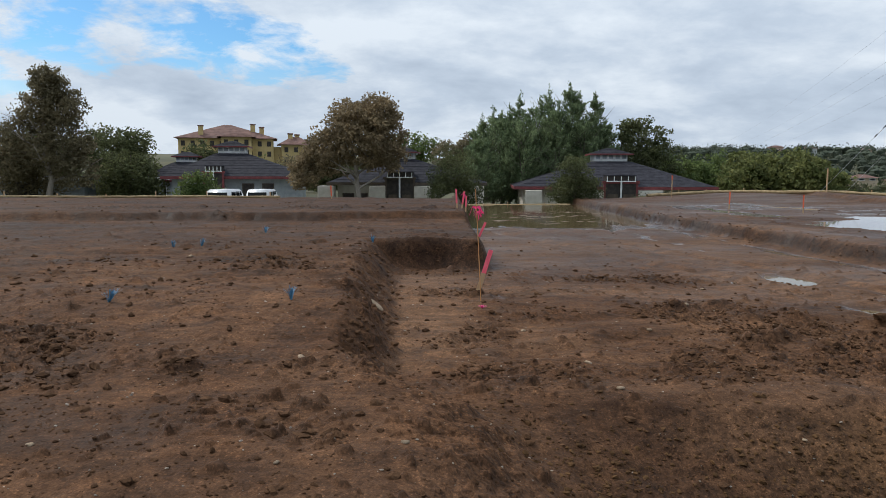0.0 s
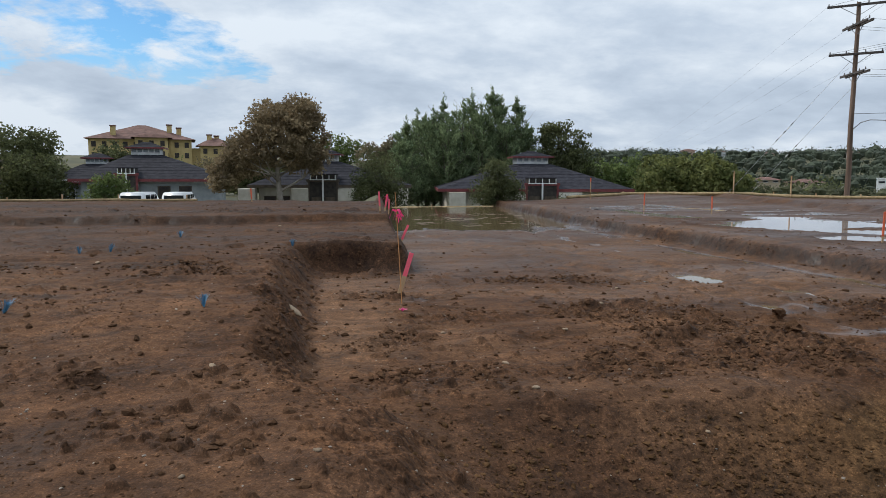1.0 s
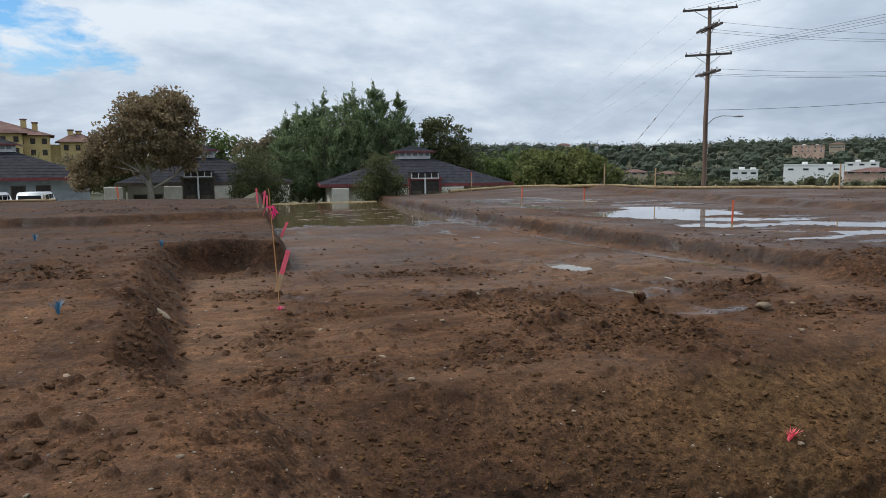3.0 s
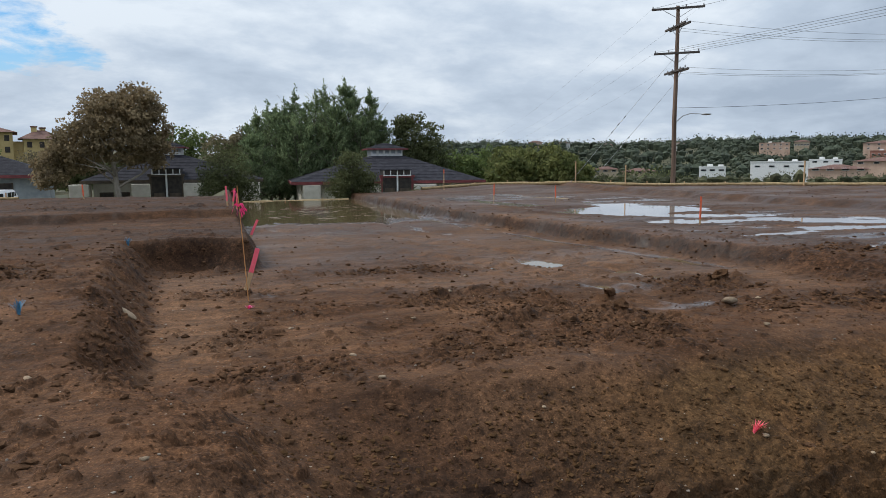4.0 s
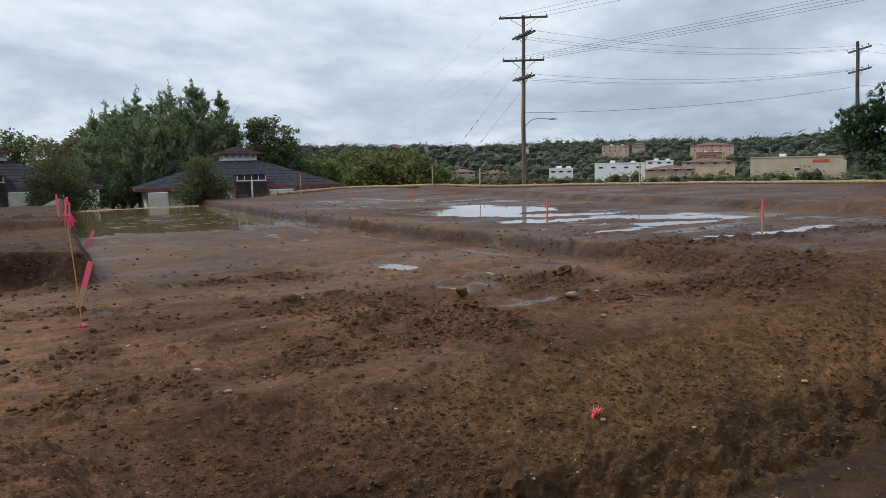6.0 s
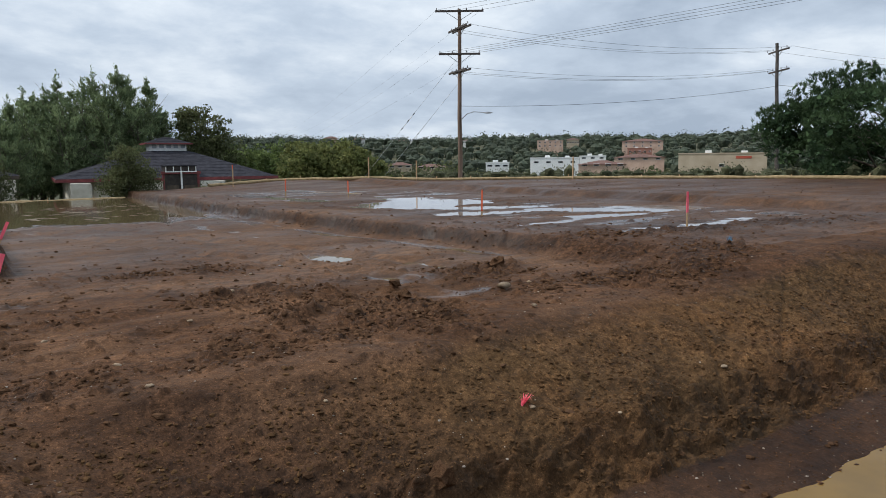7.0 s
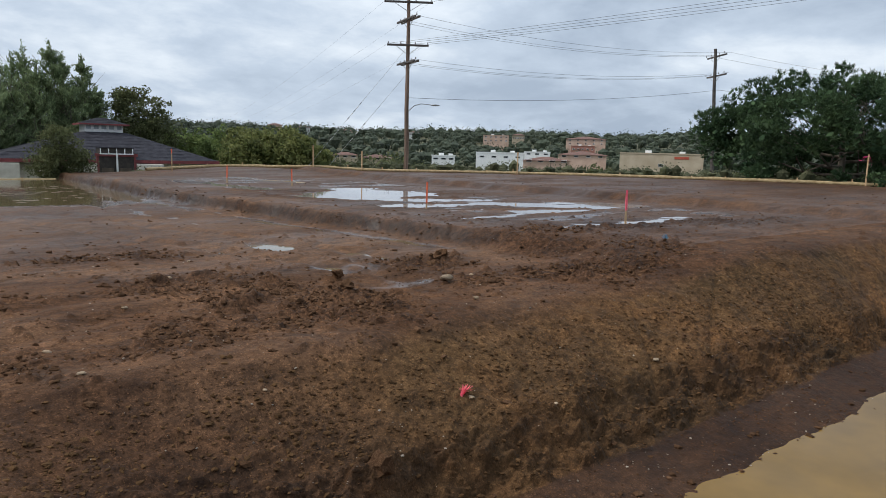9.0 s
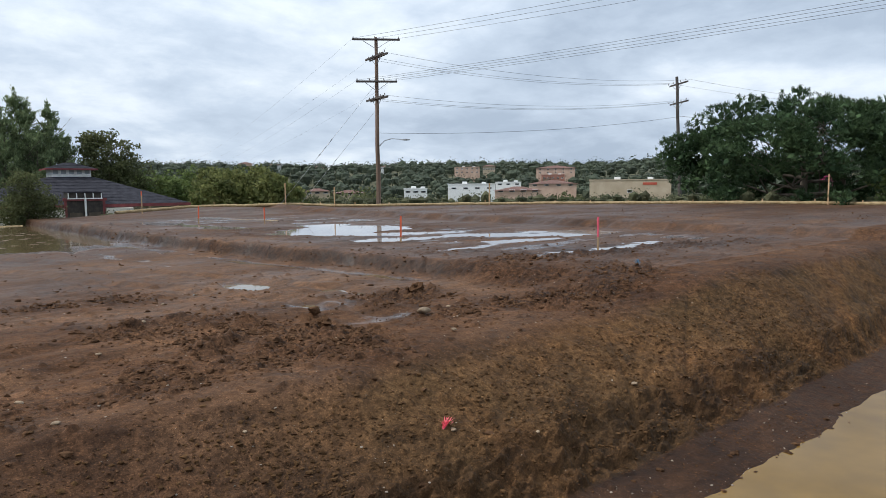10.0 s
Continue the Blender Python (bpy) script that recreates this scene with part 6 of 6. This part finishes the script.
def mansion():
    """A large yellow hillside villa with clay-tile hips and chimneys."""
    m = thing("mansion", pose(-53.0, 180.5, 4.0) @ pose(0, 0, 0, 0, 0, 14), "large yellow stucco villa with red clay-tile roofs", "building")
    for name, x0, x1, y0, y1, h in (("main_wing", -14.5, 9.0, 0, 14, 6.6), ("centre_bay", -4.0, 3.5, -2.2, 0, 6.9), ("east_wing", 11.0, 18.5, 1.0, 10, 5.2), ("link", 9.0, 11.0, 2, 9, 4.6)):
        wg = part(name, boxes((x0, x1, y0, y1, -8, h), bevel=0.05), YELLOW, m, "yellow stucco wing")
        n = int((x1 - x0) // 2.2)
        for k in range(n):
            x = x0 + (k + 0.5) * (x1 - x0) / n
            for z0 in (h - 2.0, h - 4.6):
                part("window", boxes((x - 0.5, x + 0.5, y0 - 0.08, y0 - 0.01, z0, z0 + 1.3)), DARKDOOR, wg, "dark arched window")
        if name != "link":
            V, F = frustum_roof(x0 - 1.0, x1 + 1.0, y0 - 1.0, y1 + 1.0, h, (x0 + x1) / 2, (y0 + y1) / 2, 0.9, h + min(x1 - x0, y1 - y0) * 0.24 + 0.4, 8)
            put("roof", mesh_from("roof", V, F, TILE), m, "red-brown clay-tile hip roof")
    for x, y, z in ((-9.0, 1.0, 9.6), (3.8, 3.0, 10.2), (6.0, 8.0, 9.8), (13.4, 4.0, 8.0), (15.2, 5.0, 7.8)):
        c = part("chimney", boxes((x - 0.6, x + 0.6, y - 0.5, y + 0.5, 6.0, z), bevel=0.04), YELLOW, m, "yellow stucco chimney")
        part("chimney_cap", boxes((x - 0.75, x + 0.75, y - 0.65, y + 0.65, z, z + 0.3), bevel=0.05), TILE, c, "tiled chimney cap")


mansion()


def scatter_crowns(name, label, spots, mat, rng, quads, kind="stuff"):
    """Far woods: every crown a loose cluster of leaf clumps over a short trunk."""
    X = np.array([s[0] for s in spots]); Y = np.array([s[1] for s in spots]); R = np.array([s[2] for s in spots])
    Z, *_ = height(X, Y)
    n = len(spots)
    d = rng.normal(size=(n, quads, 3)); d /= np.linalg.norm(d, axis=2, keepdims=True)
    rad = rng.uniform(0.6, 1.0, (n, quads, 1)) ** 0.5
    H = R * rng.uniform(0.7, 1.1, n)
    sc = np.stack([R, R, H], 1)[:, None]
    C = d * rad * sc + np.stack([X, Y, Z + H * 1.15], 1)[:, None]
    C += rng.normal(size=C.shape) * 0.1 * R[:, None, None]
    size = (R[:, None] * 0.19 * np.ones((1, quads))).reshape(-1)
    C = C.reshape(-1, 3)
    V, F = leaf_quads(C, 1.0, rng, 0.2, 1.3)
    V = ((V.reshape(-1, 4, 3) - C[:, None]) * size[:, None, None] + C[:, None]).reshape(-1, 3)
    # a dense heart of twigs and leaves in each crown
    core = np.array([(0, 0, 0.8), (0.9, 0, 0.3), (0.28, 0.86, 0.3), (-0.73, 0.53, 0.3), (-0.73, -0.53, 0.3), (0.28, -0.86, 0.3), (0.6, 0.4, -0.9), (-0.6, 0.4, -0.9), (0, -0.7, -0.9)])
    quad = np.array([(0, 1, 2, 2), (0, 2, 3, 3), (0, 3, 4, 4), (0, 4, 5, 5), (0, 5, 1, 1), (1, 6, 2, 2), (2, 6, 7, 3), (3, 7, 4, 4), (4, 7, 8, 8), (4, 8, 5, 5), (5, 8, 1, 1), (1, 8, 6, 6)])
    CV = core[None] * rng.uniform(0.7, 1.15, (n, 9, 1)) * sc * 0.9 + np.stack([X, Y, Z + H * 1.05], 1)[:, None]
    quad = quad[:, [0, 1, 2, 3]]
    CF = quad[None] + 9 * np.arange(n)[:, None, None] + len(V)
    tri = CF.reshape(-1, 4)[:, :3]
    solid = CF.reshape(-1, 4)
    full = solid[solid[:, 2] != solid[:, 3]]
    tri = np.concatenate([solid[solid[:, 2] == solid[:, 3]][:, :3], full[:, [0, 1, 2]], full[:, [0, 2, 3]]])
    leaf_tri = np.concatenate([F[:, [0, 1, 2]], F[:, [0, 2, 3]]])
    ob = new(name, mesh_from(name, np.concatenate([V, CV.reshape(-1, 3)]), np.concatenate([leaf_tri, tri]), mat))
    return tagged(ob, label, "woods", kind=kind)


rng = np.random.default_rng(11)
spots = []
while len(spots) < 2600:
    az, d = rng.uniform(14, 80), rng.uniform(330, 800) ** 1.0
    if rng.uniform() < 0.4 + 0.6 * (d - 330) / 470:
        spots.append((d * math.sin(radians(az)), d * math.cos(radians(az)), rng.uniform(2.2, 5.2)))
# the skyline itself is uneven: taller trees along the ridge
for k in range(230):
    az = rng.uniform(14, 80)
    d = rng.uniform(720, 800)
    spots.append((d * math.sin(radians(az)), d * math.cos(radians(az)), rng.uniform(3.6, 7.4)))
scatter_crowns("hill_woods", "dark green trees covering the far hillside", spots, HILLTREE, rng, 34)
spots = []
for k in range(330):
    az, d = rng.uniform(20, 78), rng.uniform(95, 330)
    spots.append((d * math.sin(radians(az)), d * math.cos(radians(az)), rng.uniform(0.8, 2.3) * (0.7 + d / 500)))
spots = [s for s in spots if not any(abs(math.degrees(math.atan2(s[0], s[1])) - a) < w and math.hypot(s[0], s[1]) < dd + 4 for a, w, dd in ((56.3, 3.6, 233), (43.4, 2.2, 280), (47.8, 2.2, 230), (39.0, 1.2, 270))) or rng.uniform() < 0.3]
scatter_crowns("valley_trees", "mixed green trees and bushes in the valley", spots, DARKGREEN, rng, 130)
spots = []
for k in range(240):
    az, d = rng.uniform(-42, 12), rng.uniform(95, 175)
    spots.append((d * math.sin(radians(az)), d * math.cos(radians(az)), rng.uniform(1.0, 2.0)))
scatter_crowns("woods_behind_houses", "dark green trees behind the houses", spots, DARKGREEN, rng, 120)
spots = []
for k in range(900):
    i = rng.integers(8, len(EDGE) - 1)
    f = rng.uniform()
    ax, ay, _ = EDGE[i]; bx, by, _ = EDGE[i + 1]
    x, y = ax + (bx - ax) * f, ay + (by - ay) * f
    s = 1 + rng.uniform(0.04, 1.0) ** 1.5 + 0.02
    spots.append((x * s, y * s, rng.uniform(0.2, 0.5) * (0.6 + s * 0.5)))
scatter_crowns("roadside_weeds", "pale green weeds and brush past the straw roll", spots, SHRUB, rng, 36)


# ---- stones and clods ----
def lump_mesh(name, mat, seed, squash=0.6, sub=2, rough=0.22):
    rng = random.Random(seed)
    bm = bmesh.new()
    bmesh.ops.create_icosphere(bm, subdivisions=sub, radius=1.0)
    off = Vector((seed * 3.1, seed * 1.7, 0))
    for v in bm.verts:
        n = noise.noise(v.co * 1.3 + off) * rough * 1.4 + noise.noise(v.co * 3.4 + off) * rough * 0.6
        v.co *= 1 + n
        v.co.z *= squash
    me = bpy.data.meshes.new(name)
    bm.to_mesh(me); bm.free()
    me.materials.append(mat)
    me.polygons.foreach_set("use_smooth", [mat is STONE] * len(me.polygons))
    return me


PEBBLES = [lump_mesh("pebble", STONE, k + 1, 0.5, 2, 0.4) for k in range(5)]
for i, (x, y, r, lab) in enumerate((
        (7.55, 8.45, 0.15, "rounded pale boulder resting on wet earth"), (3.85, 10.8, 0.06, "pale stone lying on churned earth"), (1.6, 7.45, 0.055, "flat pale stone lying on bare earth"), (1.72, 6.5, 0.05, "small pale stone on the crest of the bank"),
        (1.08, 9.1, 0.045, "small pale stone on the trench floor"), (-1.32, 6.3, 0.05, "flat grey stone pressed into the earth"), (-0.24, 4.3, 0.035, "small pale stone near the bank"), (-2.45, 20.3, 0.07, "pale stone on the raised pad"),
        (3.2, 5.9, 0.035, "small pale stone on the sandy bank"), (8.3, 8.7, 0.05, "small grey stone near a boulder"), (9.4, 8.6, 0.045, "small grey stone on wet earth"), (5.35, 5.3, 0.05, "pale stone on the sandy bank"),
        (8.7, 5.2, 0.06, "pale stone in the cut bank"), (6.3, 4.9, 0.04, "pale stone in the cut bank"), (-3.9, 5.6, 0.05, "flat pale stone on bare earth"), (-4.4, 12.0, 0.06, "pale stone on the raised pad"),
        (-2.6, 4.2, 0.03, "small pale stone in bare earth"), (-1.0, 4.0, 0.03, "small pale stone in bare earth"), (2.7, 8.9, 0.05, "flat pale stone on the floor"), (5.4, 7.7, 0.05, "pale stone among clods"), (4.7, 12.4, 0.05, "pale stone on the trench floor"), (6.9, 7.0, 0.05, "pale stone on the crest"))):
    ob = new("stone", PEBBLES[i % 5])
    ob.matrix_world = pose(x, y, ground_at(x, y) + r * 0.2, 0, 0, i * 57) @ Matrix.Diagonal((r * 0.8, r * 0.62, r * 0.7, 1))
    tagged(ob, lab, "stone", "loose stones")
slab = new("stone_slab", lump_mesh("stone_slab", STONE, 9, 0.22, 2, 0.12))
slab.matrix_world = pose(-0.93, 9.6, ground_at(-0.93, 9.6) + 0.05, 0, 35, -30) @ Matrix.Diagonal((0.13, 0.06, 0.08, 1))
tagged(slab, "thin pale stone slab stuck in the trench wall", "stone")
CLODS = [lump_mesh("earth_clod", CLOD, k + 20, 0.75, 2, 0.6) for k in range(4)]
for i, (x, y, r) in enumerate(((6.01, 9.33, 0.095), (5.54, 8.25, 0.095), (5.3, 7.6, 0.06), (8.9, 10.3, 0.14), (8.4, 9.9, 0.1), (3.8, 4.79, 0.12))):
    ob = new("earth_clod", CLODS[i % 4])
    ob.matrix_world = pose(x, y, ground_at(x, y) + r * 0.35, 8 * i, 0, i * 73) @ Matrix.Diagonal((r * 1.1, r, r, 1))
    tagged(ob, "rough dark clod of wet earth", "clod", "large earth clods")


def scatter_lumps(name, label, n, mat, region, sizes, seed, chance, category="clods"):
    """Many small lumps on the ground, joined."""
    rng = np.random.default_rng(seed)
    x0, x1, y0, y1 = region
    X, Y = rng.uniform(x0, x1, n), y0 + (y1 - y0) * rng.uniform(0, 1, n) ** 1.5
    keep = rng.uniform(size=n) < chance(X, Y)
    X, Y = X[keep], Y[keep]
    Z, *_ = height(X, Y)
    n = len(X)
    ring = [(math.cos(k * 1.2566), math.sin(k * 1.2566), 0.35) for k in range(5)] + [(math.cos(k * 1.2566 + 0.63), math.sin(k * 1.2566 + 0.63), -0.45) for k in range(5)]
    base = np.array(ring + [(0, 0, 0.85)])
    tri = np.array([(10, k, (k + 1) % 5) for k in range(5)] + [(k, 5 + k, (k + 1) % 5) for k in range(5)] + [((k + 1) % 5, 5 + k, 5 + (k + 1) % 5) for k in range(5)])
    s = (sizes[0] * (sizes[1] / sizes[0]) ** (rng.uniform(size=n) ** 2.2))[:, None, None]
    a = rng.uniform(0, 2 * np.pi, n)
    rot = np.zeros((n, 3, 3)); rot[:, 0, 0] = np.cos(a); rot[:, 0, 1] = -np.sin(a); rot[:, 1, 0] = np.sin(a); rot[:, 1, 1] = np.cos(a); rot[:, 2, 2] = 1
    shape = base[None] * rng.uniform(0.7, 1.3, (n, 11, 3)) * rng.uniform(0.6, 1.2, (n, 1, 3)) * np.array([1.05, 0.9, 0.75]) + rng.normal(size=(n, 11, 3)) * 0.10
    V = np.einsum("nij,nkj->nki", rot, shape) * s + np.stack([X, Y, Z + 0.15 * s[:, 0, 0]], 1)[:, None]
    F = tri[None] + 11 * np.arange(n)[:, None, None]
    ob = new(name, mesh_from(name, V.reshape(-1, 3), F.reshape(-1, 3), mat, False))
    return tagged(ob, label, category, kind="stuff")


dry = lambda x, y: 1 - np.clip(pud_mask(x, y) + np.maximum.reduce(toe_mask(x, y)) * (x < 10.8), 0, 1)
bank = lambda x, y: ss(0.0, 1.0, 6.6 - y) * (1 - ss(2.15, 2.3, 6.6 - y)) * ss(0, 1.5, x - (-0.35 + (6.5 - y) * 0.42))
def trench_wall(x, y):
    """The cut west and north walls of the trench (0 to 1)."""
    west = ss(0.0, 0.25, x + 0.70 + 0.083 * y) * (1 - ss(-0.35, 0.0, x + 0.052 * y)) * ss(6.0, 7.0, y) * (1 - ss(14.6, 15.0, y))
    north = ss(14.4, 14.7, y) * (1 - ss(15.0, 15.3, y)) * ss(-1.8, -1.4, x) * (1 - ss(0.8, 1.1, x))
    return np.maximum(west, north)


scatter_lumps("mud_clods", "loose dark clods of wet earth", 190000, CLOD, (-6, 13, 3.3, 15), (0.010, 0.055), 5, lambda x, y: (0.010 + 0.85 * clod_band(x, y) ** 1.3 * (0.15 + 0.85 * (fbm(x, y, 0.45, 3, 35) > 0.05)) + 0.10 * trench_wall(x, y)) * dry(x, y))
scatter_lumps("earth_crumbs", "fine crumbs of earth strewn over the ground", 20000, CLOD, (-5, 11, 3.3, 9), (0.005, 0.018), 6, lambda x, y: 0.2 + 0.7 * (fbm(x, y, 0.7, 3, 33) > 0.05))
scatter_lumps("bank_crumbs", "granular crumbs of ochre earth on the cut bank", 26000, BANKSOIL, (0.2, 15, 3.9, 6.8), (0.006, 0.034), 9, lambda x, y: bank(x, y) * (0.35 + 0.65 * (fbm(x, y, 0.6, 3, 34) > -0.1)))
scatter_lumps("gravel", "pale gravel strewn over the earth", 3200, GRIT, (-7, 14, 3.3, 14), (0.005, 0.018), 8, lambda x, y: 0.7 * dry(x, y), "gravel")
scatter_lumps("far_clods", "clods of earth across the graded pads", 42000, CLOD, (-18, 34, 9, 34), (0.012, 0.05), 12, lambda x, y: (0.06 + 0.5 * (np.abs(x - np.interp(y, [6, 12, 16.5, 21, 28, 46], [11.2, 10.75, 10.05, 9.3, 8.85, 8.8]) - 0.2) < 0.35) + 0.6 * clod_band(x, y)) * dry(x, y))


# scum and straw drifting on the basin
def floating_scum():
    rng = np.random.default_rng(21)
    V, F = [], []
    for k in range(90):
        g = k // 10
        cx, cy = 2.6 + (g * 2.3) % 5.0 + rng.normal() * 0.7, 30.0 + (g * 3.7) % 11 + rng.normal() * 0.8
        if not 1.6 < cx < 8.2:
            continue
        r = rng.uniform(0.04, 0.2)
        n = len(V)
        m = 9
        for i in range(m):
            a = 2 * math.pi * i / m
            q = r * rng.uniform(0.5, 1.2)
            V.append((cx + math.cos(a) * q * 1.6, cy + math.sin(a) * q * 0.8, BASIN_Z + 0.006))
        for i in range(1, m - 1):
            F.append((n, n + i, n + i + 1))
    ob = new("floating_scum", mesh_from("floating_scum", np.array(V), np.array(F), SCUM))
    tagged(ob, "pale scum and straw floating on murky water", "debris", kind="stuff")


SCUM = material("pale_scum", 0.8, 0, ((0.16, 0.12, 0.08), (0.30, 0.25, 0.18)), 6, bump=0.2)
floating_scum()
